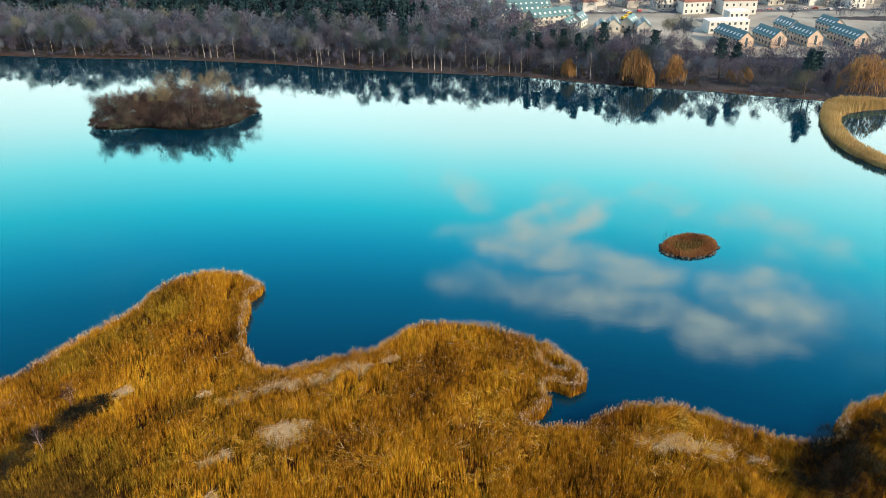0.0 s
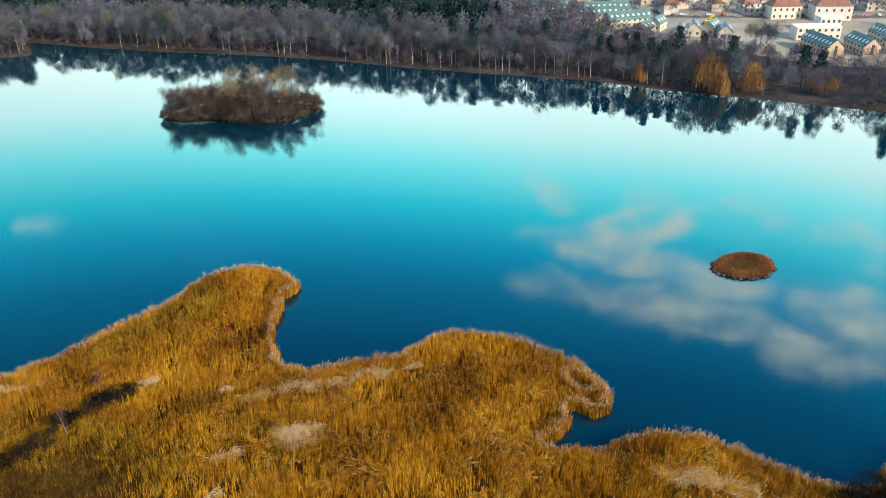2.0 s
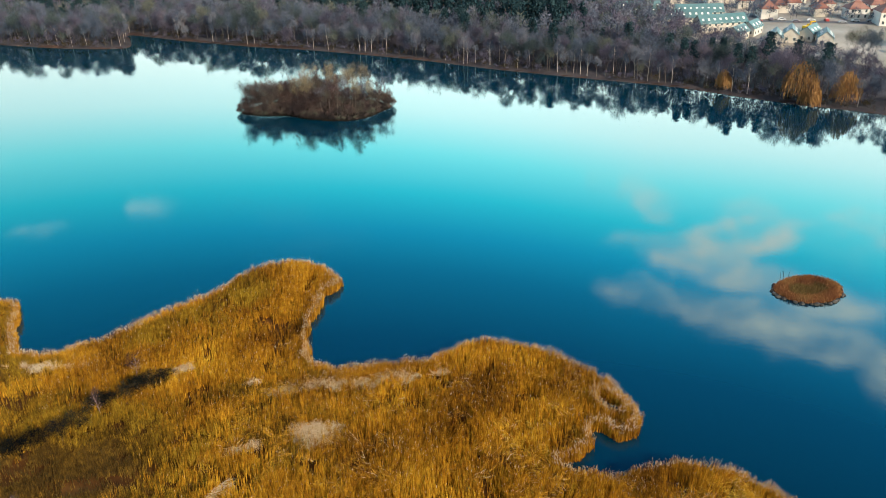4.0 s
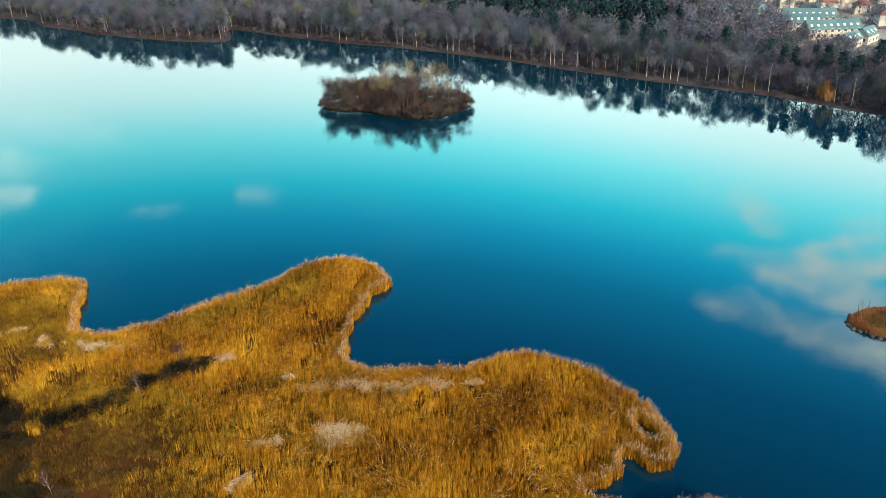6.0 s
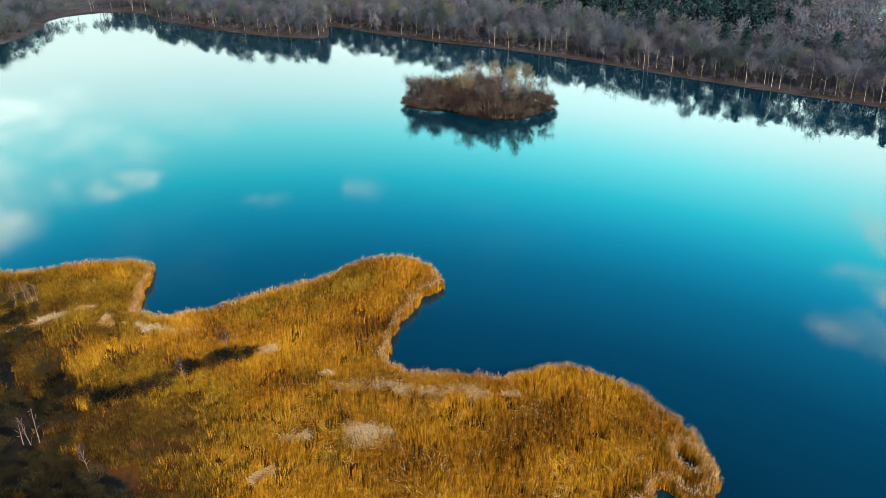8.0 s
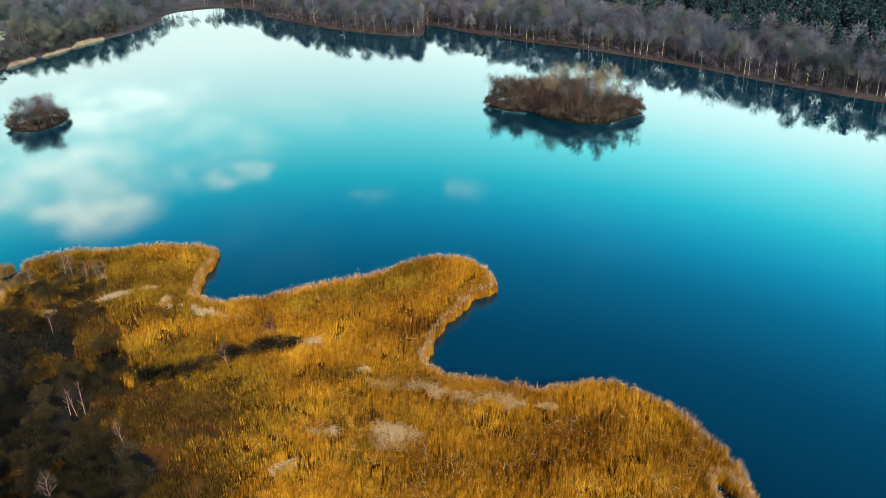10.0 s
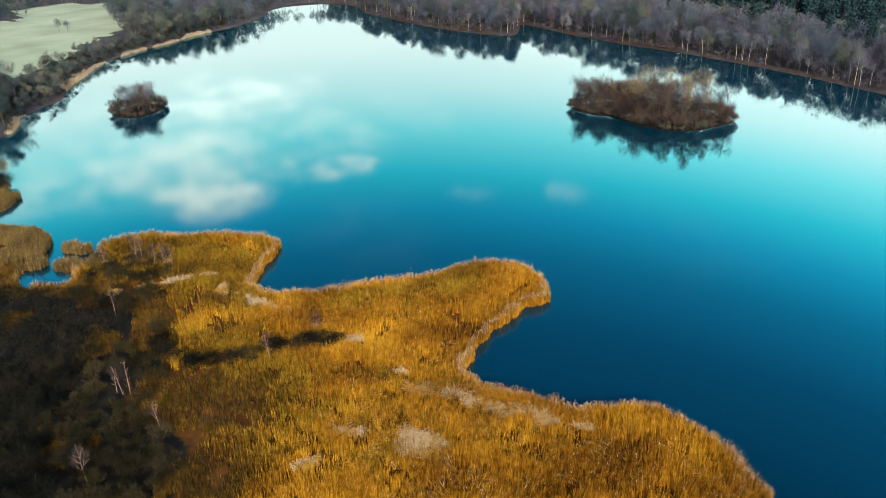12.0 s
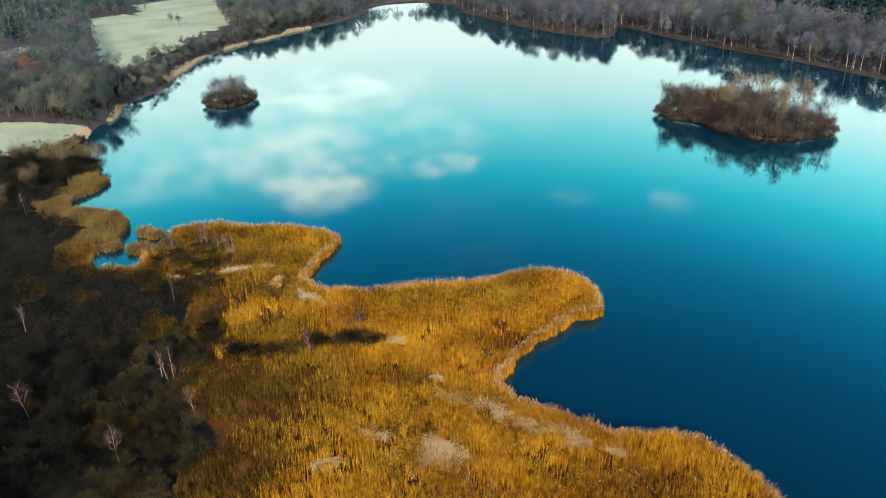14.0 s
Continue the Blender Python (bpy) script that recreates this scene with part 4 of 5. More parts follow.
MOSSY = [plant("mossy_tree", bare_tree(205 + i, h, r, 1500, 11, 0.11, 0.2, low, reach=1.3), "bark", "twig_moss", "leafless tree with mossy grey-green twigs by the west shore", "tree")
         for i, (h, r, low) in enumerate([(15, 4.8, 0.15), (18, 4.6, 0.3), (12, 4.4, 0.12)])]
UNDERGROWTH = [plant("alder_shrub", bare_tree(165 + i, h, r, 1100, 7, 0.08, 0.07, 0.03, puff=9, reach=1.3), "bark_dark", "twig_russet", "low brown leafless shrub at the island's edge", "bush") for i, (h, r) in enumerate([(4.5, 2.8), (3.6, 2.5), (5.5, 2.8)])]
PINES = [plant("pine_tree", pine(210 + i, h, 700, i < 3), "bark", "needle", "dark green pine with bare stem above leafless trees" if i < 3 else "dark spruce clothed to the ground", "tree", "needles")
         for i, h in enumerate([17.5, 19, 16, 13, 15])]
WILLOWS = [plant("weeping_willow", weeping_willow(220 + i, h, r), "bark", "willow", lab, "tree")
           for i, (h, r, lab) in enumerate([(15.5, 6.8, "large orange-gold weeping willow on the lake bank"), (11, 3.8, "yellow weeping willow drooping to the water"),
                                            (13, 5.6, "orange weeping willow on the lake bank"), (14.5, 8.5, "broad ochre weeping willow on the lake bank")])]


def set_many(protos, pts, seed, lo=0.85, hi=1.15, group="", weights=None, sink=0.0):
    rs = np.random.RandomState(seed)
    pts = np.atleast_2d(np.asarray(pts, float))
    zs = ground_at(pts)
    for (x, y), z in zip(pts, zs):
        i = rs.choice(len(protos), p=weights)
        set_out(protos[i], float(x), float(y), float(max(z, 0.0)) - sink, rs.rand() * 360, lo + (hi - lo) * rs.rand(), group, 0.92 + 0.16 * rs.rand())


# birches standing in the reeds and the thicket
for i, (x, y, k) in enumerate([(-69.5, 111.5, 0), (-69.6, 100.7, 2), (-81, 76.5, 1), (-80, 77.5, 1), (-82.3, 76, 2), (-110, 87.5, 1), (-66.1, 76.6, 2), (-62.8, 63, 0), (-86, 53.6, 0),
                               (-132, 102, 1), (-130.5, 103, 1), (-124.2, 106, 1), (-122.5, 106.3, 2), (-121.2, 106.4, 1), (-126, 104, 1), (-119, 58.6, 1), (-194, 71.3, 1), (-212.8, 68.6, 0), (-136, 96, 2)]):
    set_out(PALE_BIRCHES[k], x, y, None, 70 * i, 0.9 + 0.25 * rsf.rand(), "birches in the marsh")

# thicket of dark bushes
P = scatter(lambda p: (signed(p, THICKET) > 1.5) & (land(p) > 3) & (p[:, 1] > 25), (-262, 20, -44, 100), 3.6, 51)
P = P[np.argsort(np.hypot(P[:, 0] + 40, P[:, 1] - 60))][:620]
outer = signed(P[:210], THICKET) < 9 + 8 * value_noise(P[:210], 10, 46)
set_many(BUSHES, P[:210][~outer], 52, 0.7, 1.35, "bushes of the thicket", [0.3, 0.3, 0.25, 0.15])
set_many(MARSH_BUSHES, P[:210][outer], 47, 0.7, 1.2, "bushes of the thicket")
far_thicket = P[210:]
Q = scatter(lambda p: (signed(p, THICKET) > 1.0) & (land(p) > 2) & (p[:, 0] < -150), (-290, 0, -150, 100), 4.6, 48)
far_thicket = np.concatenate([far_thicket[far_thicket[:, 0] > -152], Q])
P = scatter(lambda p: (signed(p, THICKET) < 1.5) & (signed(p, THICKET) > -20) & (land(p) > 3) & (value_noise(p, 7, 9) > 0.56) & (p[:, 0] < -66) & ((p[:, 1] < 84) | (p[:, 0] < -92)), (-150, 45, -36, 100), 3.3, 53)
set_many(MARSH_BUSHES, P, 54, 0.7, 1.15, "bushes in the reeds")
set_many(MARSH_BUSHES + BUSHES[:2], [(-65.5, 110.3), (-67.5, 107.6), (-63.8, 112), (-69.6, 104), (-71.5, 102), (-69, 105.8), (-77, 88.8), (-66.6, 109), (-64.6, 111), (-70.5, 103), (-68.3, 106.8), (-88, 86.5), (-85.4, 87.4), (-82.5, 88.2), (-79.6, 89.5), (-76, 92), (-73.5, 94.6), (-72, 98), (-86, 84), (-90, 88.5)], 55, 0.85, 1.15, "bushes in the reeds")
set_many(MARSH_BUSHES, [(-126.8, 101.8), (-129, 99.5), (-124.5, 97.4), (-122, 101.5), (-131, 103.5), (-127, 105.5), (-133, 101), (-120, 104.5), (-130, 93.5), (-126, 94.5), (-122.5, 96.5), (-128, 96.5), (-119.5, 99.5), (-133, 96)], 108, 0.9, 1.3, "bushes in the reeds")
set_many(BUSHES[:3] + MARSH_BUSHES[2:], [(57, 95.2), (54.5, 92), (52.5, 89), (57.5, 91), (61.5, 94.6), (56.5, 87.5), (50.5, 86.5), (53.5, 85), (59.5, 97), (64, 86), (67, 88), (70, 91), (73, 96), (60, 85), (66, 84.5), (70, 86.5), (74, 91), (72, 99), (64, 97), (60, 90.5), (62.5, 92.5), (64.8, 94), (58.5, 88), (62, 88.8), (66, 91), (69, 95), (67, 99), (71, 101), (56.5, 86)], 56, 0.7, 1.1, "bushes in the reeds")
set_many(SALLOWS, [(-232.8, 89.2), (-229, 98.5), (-236, 94), (-244, 88), (-205, 66), (-222, 78), (-252, 80), (-215, 55), (-238, 60), (-188, 52), (-200, 45)], 57, 0.8, 1.15, "willows on the west shore")

P = scatter(lambda p: (land(p) > 1.2) & (signed(p, BEACH_FIELD) < -1.5) & (land(p) < 26), (-272, 66, -216, 112), 3.6, 49)
set_many(BUSHES + MARSH_BUSHES[2:], P[:90], 50, 0.8, 1.3, "bushes of the thicket")

# the wooded island
P = scatter(lambda p: signed(p, ISLAND) > 1.2, (-132, 270, -70, 302), 3.9, 61)
west = P[:, 0] < -94
set_many(RUSSET, P[west], 62, 0.8, 1.1, "bushes on the island")
set_many(RUSSET, P[~west], 162, 0.45, 0.65, "bushes on the island")
edge = ISLAND
set_many(UNDERGROWTH, edge[::2] * 0.95 + np.array([-100, 285]) * 0.05, 164, 0.75, 1.05, "shrubs on the island")
set_many(UNDERGROWTH, edge * 1.005 - np.array([-100, 285]) * 0.005, 63, 0.42, 0.72, "shrubs on the island")
set_many(RUSSET[:2], edge[1::3] * 0.97 + np.array([-100, 285]) * 0.03, 163, 0.5, 0.75, "bushes on the island")
P = scatter(lambda p: signed(p, ISLAND) > 1.5, (-132, 270, -70, 302), 4.6, 60)
set_many(UNDERGROWTH, P, 59, 0.6, 1.0, "shrubs on the island")
P = scatter(lambda p: (signed(p, ISLAND) > 2.0) & (p[:, 0] > -108) & (value_noise(p, 6, 4) > 0.12), (-108, 274, -72, 302), 3.9, 64)
set_many(ISLAND_TREES, P, 65, 0.8, 1.04, "trees on the island", [0.2, 0.3, 0.15, 0.35])
set_many(ISLAND_TREES, [(-122, 283), (-116, 288), (-113, 280), (-126, 284), (-109, 286)], 66, 0.6, 0.75, "trees on the island", [0.1, 0.4, 0.2, 0.3])
# the small far island
P = scatter(lambda p: signed(p, FAR_ISLAND) > 0.8, (-292, 156, -266, 182), 3.6, 67)
set_many(RUSSET, P, 68, 0.4, 0.75, "bushes on the small island")
set_many(UNDERGROWTH, FAR_ISLAND * 0.995 + np.array([-278, 169]) * 0.005, 58, 0.5, 0.85, "shrubs on the small island")
P = scatter(lambda p: signed(p, FAR_ISLAND) > 1.5, (-292, 156, -266, 182), 3.7, 70)
set_many(ISLAND_TREES, P, 57, 0.65, 0.95, "trees on the small island", [0.0, 0.25, 0.0, 0.75])
set_many(ISLAND_TREES, [(-282, 165), (-278, 172), (-275, 165), (-284, 172), (-272, 171), (-280, 176)], 69, 0.65, 0.85, "trees on the small island", [0.0, 0.4, 0.0, 0.6])

# ---------------------------------------------------------------- woods
FOREST = smooth_line([(-500, 400), (-478, 421), (-440, 421), (-405, 402), (-345, 388), (-278, 381), (-254, 386), (-268, 420), (-225, 406), (-180, 396), (-142, 391), (-83, 377), (-45, 364),
                      (-8, 353), (38, 341), (65, 329), (85, 321), (111, 312), (141, 299.5), (175, 288), (230, 268), (270, 255), (300, 300), (222, 345), (195, 346), (165, 344), (140, 352), (115, 362),
                      (90, 380), (65, 408), (38, 445), (10, 520), (-40, 620), (-300, 700), (-560, 640), (-720, 520), (-560, 440)], 6)
WEST_WOOD = smooth_line([(-296, 122), (-313, 125), (-326, 135), (-350, 139), (-385, 142), (-430, 148), (-470, 156), (-540, 168), (-580, 130), (-545, 140), (-500, 138), (-470, 120), (-448, 100), (-440, 90), (-420, 60), (-345, 62), (-322, 86), (-300, 105)], 5)
HEADLAND_WOOD = smooth_line([(-431, 262), (-443, 280), (-452, 318), (-474, 350), (-500, 345), (-545, 332), (-600, 318), (-610, 300), (-560, 276), (-508, 258), (-462, 252)], 5)


def by_town(p):
    return (p[:, 0] > 100) | ((p[:, 0] > 45) & (p[:, 1] > 352 + 0.6 * np.maximum(70 - p[:, 0], 0)))


def tier(P, line):
    return signed(P, line)


def conifers(p):
    """Where the wood turns to dark conifers, behind the leafless margin."""
    d = tier(p, FOREST)
    deep = value_noise(p, 60, 88) + np.where((p[:, 0] < -30) & (p[:, 0] > -420), 0.36, 0.0) + np.clip((d - 60) / 300, 0, 0.15)
    return (d > 42 + 30 * value_noise(p, 25, 87)) & (deep > 0.5)


P = scatter(lambda p: (tier(p, FOREST) > -4) & (tier(p, FOREST) < 46) & (land(p) > 1.6) & (p[:, 0] > -500) & (p[:, 1] < 470), (-500, 250, 250, 470), 6.6, 71)
d = land(P)
order = np.argsort(d)
P, d = P[order], d[order]
front = P[:230]
lakeside = P[230:660]
lakeside = lakeside[~by_town(lakeside)]
rs = np.random.RandomState(72)
east = front[:, 0] > 100
birchy = (value_noise(front, 30, 73) > 0.45) & (rs.rand(len(front)) < 0.3) & ~east
set_many(OAKS, front[~birchy & ~east], 74, 0.8, 1.12, "trees of the lakeside wood")
set_many(OAKS, front[east][rs.rand(east.sum()) < 0.9], 95, 0.6, 0.85, "low trees before the houses")
set_many(BIRCHES, front[birchy], 75, 0.8, 1.1, "birches of the lakeside wood")
rest = P[660:]
rest = rest[~by_town(rest)]
low_wood = P[230:][by_town(P[230:])]
P = scatter(lambda p: ((tier(p, WEST_WOOD) > 0) | ((land(p) < 30) & (p[:, 1] < 262))) & (land(p) > 1.8) & (tier(p, MEADOW) < -1) & (tier(p, BEACH_FIELD) < -2) & (tier(p, CLEARED_FIELD) < -1), (-580, 60, -284, 262), 6.6, 76)
P = P[np.argsort(np.hypot(P[:, 0] - 45, P[:, 1] - 53))]
full = tier(P, WEST_WOOD) > 0
set_many(MOSSY, P[~full], 177, 0.3, 0.52, "low trees on the west shore")
P = P[full]
set_many(MOSSY, P[:95], 77, 0.7, 1.15, "trees of the west wood")
westwood = P[95:]
P = scatter(lambda p: (tier(p, HEADLAND_WOOD) > 0), (-565, 180, -400, 360), 7.0, 78)
P = P[np.argsort(np.hypot(P[:, 0] - 45, P[:, 1] - 53))]
set_many(MOSSY, P[:40], 79, 0.7, 1.0, "trees of the headland wood")
headwood = P[40:]
P = scatter(lambda p: (land(p) > 1.5) & (tier(p, HEADLAND_WOOD) < 1), (-600, 325, -458, 398), 7.0, 101)
headwood = np.concatenate([headwood, P])
# tree pair out in the meadow
set_many(OAKS[:2], [(-534, 226.6), (-528, 230)], 80, 0.55, 0.65, "trees in the meadow")

# front row on the bank
row = smooth_line(NORTH_SHORE[:22], 3.6, closed=False)
out = np.gradient(row, axis=0)
out = np.column_stack([-out[:, 1], out[:, 0]]) / np.linalg.norm(out, axis=1)[:, None]
row = row + out * (2.2 + 2.5 * rsf.rand(len(row)))[:, None] + rsf.randn(len(row), 2) * 0.6
row = row[(land(row) > 1.0) & (rsf.rand(len(row)) < 0.85)]
pale = rsf.rand(len(row)) < np.where(row[:, 0] > -200, 0.55, 0.2)
set_many(BIRCHES, row[pale & (row[:, 0] < 105)], 103, 0.6, 1.0, "birches of the lakeside wood")
set_many(OAKS, row[~pale & (row[:, 0] < 105)], 104, 0.55, 0.95, "trees of the lakeside wood")

# brushwood along the banks
line = smooth_line(NORTH_SHORE, 1.0, closed=False)
out = np.gradient(line, axis=0)
out = np.column_stack([-out[:, 1], out[:, 0]]) / np.linalg.norm(out, axis=1)[:, None]
k = rsf.randint(0, len(line), 900)
P = line[k] + out[k] * (0.4 + 8.5 * rsf.rand(len(k)))[:, None]
P = P[(land(P) > 0.2) & (value_noise(P, 16, 44) > 0.25)]
woodland_later = P

# willows, pines
for proto, x, y, k in ((WILLOWS[0], 84.5, 319, 1.0), (WILLOWS[1], 87.5, 313.5, 1.0), (WILLOWS[2], 100, 316, 0.95), (WILLOWS[3], 169, 292, 1.15), (WILLOWS[1], 58, 330, 0.8), (WILLOWS[3], 127, 312.5, 0.6)):
    set_out(proto, x, y, None, 40, k, "willows on the bank")
COPPER = [plant("copper_beech", bare_tree(230 + i, h, r, 1500, 10, 0.14, 0.2, 0.12), "bark", "twig_copper", "beech with dull copper leaves in the west wood", "tree") for i, (h, r) in enumerate([(13, 4.6), (11, 4.2)])]
set_many(COPPER, [(-388, 107), (-415, 100), (-408, 94)], 81, 1.25, 1.45, "beeches in the west wood")
pines = [(42.2, 345.4), (46.6, 345.8), (54, 352), (62, 334), (68, 338), (146.2, 294.5), (151, 299), (128, 322), (95, 330), (36, 358), (20, 372), (88, 352), (76, 345), (-8, 372), (-25, 380), (-14, 366), (-60, 388), (120, 318), (58, 346), (150, 302)]
set_many(PINES[:3], pines, 82, 0.88, 1.08, "pines in the wood")
P = scatter(lambda p: (tier(p, FOREST) > 30) & (value_noise(p, 34, 83) > 0.62), (-420, 330, 90, 520), 8.5, 84)
set_many(PINES, P[:130], 85, 0.8, 1.1, "pines in the wood")


def woodland(name, pts, protos, seed, label, mats, lo=0.8, hi=1.15):
    """A far wood in one mesh: cheap trees with their own turn and size."""
    rs = np.random.RandomState(seed)
    z = ground_at(pts)
    Vs, Fs, Is, k = [], [], [], 0
    for (x, y), zz in zip(pts, z):
        (a, fa), (b, fb) = protos[rs.randint(len(protos))]
        hue = 1 + rs.randint(len(mats) - 1)
        t, sc = rs.rand() * 2 * math.pi, lo + (hi - lo) * rs.rand()
        R = np.array([[math.cos(t), math.sin(t), 0], [-math.sin(t), math.cos(t), 0], [0, 0, 1]]) * sc
        for v, f, mi in ((a, fa, 0), (b, fb, hue)):
            Vs.append(v @ R + (x, y, zz))
            Fs.append(f + k)
            Is.append(np.full(len(f), mi))
            k += len(v)
    me = np_mesh(name, np.concatenate(Vs), np.concatenate(Fs), [M[m] for m in mats], np.concatenate(Is))
    return tagged(new(name, me), label, "wood", kind="stuff")


woodland("bank_shrubs", woodland_later, [bare_tree(360 + i, h, r, 90, 1, 0.17, 0.05, 0.03, fine=False, puff=6, reach=1.5) for i, (h, r) in enumerate([(3.0, 2.0), (2.2, 1.8), (4.2, 2.2)])], 106,
         "low mauve-brown shrubs along the lake bank", ("bark_dark", "twig_mauve", "twig_olive"), 0.6, 1.2)
P = scatter(lambda p: (land(p) > 0.4) & ((land(p) < 24) | (tier(p, BEACH_FIELD) > -10)) & (tier(p, MEADOW) < -1) & (tier(p, BEACH_FIELD) < -0.5) & (tier(p, CLEARED_FIELD) < -1) & (value_noise(p, 14, 45) > 0.2), (-580, 100, -270, 330), 3.6, 99)
woodland("west_bank_shrubs", P, [bare_tree(370 + i, h, r, 130, 1, 0.2, 0.05, 0.03, fine=False, puff=6, reach=1.5) for i, (h, r) in enumerate([(4.0, 2.4), (3.0, 2.2), (6.0, 2.8)])], 107,
         "dark leafless shrubs along the west shore", ("bark_dark", "twig_olive", "twig_moss"), 0.6, 1.2)
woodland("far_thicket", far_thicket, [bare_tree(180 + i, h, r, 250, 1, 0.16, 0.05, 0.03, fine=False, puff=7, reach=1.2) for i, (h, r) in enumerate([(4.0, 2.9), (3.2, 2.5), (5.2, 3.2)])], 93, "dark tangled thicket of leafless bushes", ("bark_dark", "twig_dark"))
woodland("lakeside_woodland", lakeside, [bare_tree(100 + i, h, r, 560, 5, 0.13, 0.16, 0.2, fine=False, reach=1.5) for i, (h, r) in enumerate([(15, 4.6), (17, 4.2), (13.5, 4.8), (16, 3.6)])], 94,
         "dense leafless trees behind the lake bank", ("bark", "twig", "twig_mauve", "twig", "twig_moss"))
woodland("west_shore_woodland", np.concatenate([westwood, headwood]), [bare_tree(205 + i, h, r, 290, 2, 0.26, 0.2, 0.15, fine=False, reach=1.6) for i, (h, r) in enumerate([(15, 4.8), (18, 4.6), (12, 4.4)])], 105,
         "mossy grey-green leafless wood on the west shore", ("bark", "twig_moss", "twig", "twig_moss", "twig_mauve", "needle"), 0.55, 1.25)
cheap = [bare_tree(300 + i, 13 + 1.2 * i, 4.6 - 0.2 * i, 210, 1, 0.36, 0.18, 0.2, fine=False, reach=1.7) for i in range(4)]
P = scatter(lambda p: (tier(p, FOREST) > 30) & (p[:, 1] < 600) & (p[:, 0] > -640), (-720, 330, 60, 620), 8.2, 86)
P = P[land(P) > 34]
P = np.concatenate([P[~by_town(P)], rest])
P = P[~conifers(P) | (np.random.RandomState(88).rand(len(P)) < 0.08)]
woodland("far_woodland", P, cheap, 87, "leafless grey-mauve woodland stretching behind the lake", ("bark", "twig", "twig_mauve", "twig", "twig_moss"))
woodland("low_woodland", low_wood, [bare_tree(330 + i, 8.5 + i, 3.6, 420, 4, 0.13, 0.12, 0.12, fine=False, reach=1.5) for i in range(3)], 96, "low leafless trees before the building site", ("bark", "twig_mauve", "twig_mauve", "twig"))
spruces = [pine(320 + i, 16 + i, 170, False, 0.7, boughs=False) for i in range(3)]
P = scatter(conifers, (-560, 380, 40, 600), 9.0, 89)
woodland("far_conifers", P, spruces, 90, "dark conifer stand behind the bare woodland", ("bark", "needle"), 1.0, 1.35)
P = scatter(lambda p: (tier(p, MEADOW) < -3) & (tier(p, CLEARED_FIELD) < -3) & (tier(p, WEST_WOOD) < 0), (-840, 90, -552, 335), 11.5, 91)
woodland("west_woodland", P, [bare_tree(390 + i, 14 + i, 4.8, 110, 1, 0.6, 0.2, 0.15, fine=False, reach=1.6) for i in range(2)] + spruces[:1], 92, "dark woodland beyond the west meadow", ("bark", "twig_moss", "needle"))

# ---------------------------------------------------------------- town
M["plaster"] = mottled("cream_plaster", [(0.46, 0.42, 0.36), (0.55, 0.51, 0.45), (0.62, 0.58, 0.53)], 5, 0.7, 0.9, by_object=0.3)
M["white_plaster"] = mottled("white_plaster", [(0.55, 0.53, 0.50), (0.68, 0.66, 0.62)], 4, 0.6, 0.9, by_object=0.3)
M["tan_brick"] = mottled("tan_brick_wall", [(0.42, 0.30, 0.23), (0.54, 0.40, 0.31), (0.60, 0.47, 0.38)], 3, 0.3, 0.9)
M["roof_teal"] = mottled("weathered_teal_roof", [(0.070, 0.155, 0.175), (0.095, 0.195, 0.215), (0.135, 0.245, 0.265)], 4, 0.6, 0.6, by_object=0.4)
M["roof_red"] = mottled("red_tile_roof", [(0.16, 0.075, 0.060), (0.23, 0.11, 0.09), (0.30, 0.17, 0.14)], 4, 0.5, 0.8, by_object=0.5)
M["roof_grey"] = mottled("grey_roof", [(0.10, 0.10, 0.11), (0.18, 0.17, 0.18)], 4, 0.6, 0.7, by_object=0.6)
M["white"] = mottled("white_frames", [(0.74, 0.74, 0.72), (0.82, 0.82, 0.80)], 3, 0.5, 0.5)
M["pane"], _nt, _b = material("window_pane", 0.08, 0.6)
_b.inputs["Base Color"].default_value = (0.07, 0.09, 0.10, 1)
M["yellow"] = mottled("yellow_machine_paint", [(0.60, 0.38, 0.02), (0.72, 0.48, 0.03)], 2, 0.3, 0.4)
M["rubber"] = mottled("black_rubber", [(0.02, 0.02, 0.02), (0.04, 0.04, 0.04)], 1, 0.2, 0.8)
M["asphalt"] = mottled("grey_asphalt", [(0.10, 0.10, 0.11), (0.16, 0.16, 0.17)], 8, 0.8, 0.9)
M["carpaint"] = mottled("car_paint", [(0.75, 0.75, 0.75), (0.10, 0.12, 0.16), (0.45, 0.05, 0.04), (0.55, 0.57, 0.6)], 900, 90, 0.3, by_object=1.0, specular=0.5)


def block(bm, x0, y0, z0, x1, y1, z1):
    vs = [bm.verts.new(p) for p in ((x0, y0, z0), (x1, y0, z0), (x1, y1, z0), (x0, y1, z0), (x0, y0, z1), (x1, y0, z1), (x1, y1, z1), (x0, y1, z1))]
    for f in ((3, 2, 1, 0), (4, 5, 6, 7), (0, 1, 5, 4), (1, 2, 6, 5), (2, 3, 7, 6), (3, 0, 4, 7)):
        bm.faces.new([vs[i] for i in f])
    return bm


def boxes(*dims):
    bm = bmesh.new()
    for d in dims:
        block(bm, *d)
    return bm


def gable_walls(L, W, H, R):
    """Walls with gable ends as one closed body; the ridge runs along x."""
    bm = bmesh.new()
    a = [bm.verts.new((x, y, z)) for x in (-L / 2, L / 2) for y, z in ((-W / 2, -0.4), (W / 2, -0.4), (W / 2, H), (0, R), (-W / 2, H))]
    bm.faces.new(a[:5])
    bm.faces.new(a[:4:-1])
    for i in range(5):
        j = (i + 1) % 5
        bm.faces.new((a[i], a[i + 5], a[j + 5], a[j]))
    return bm


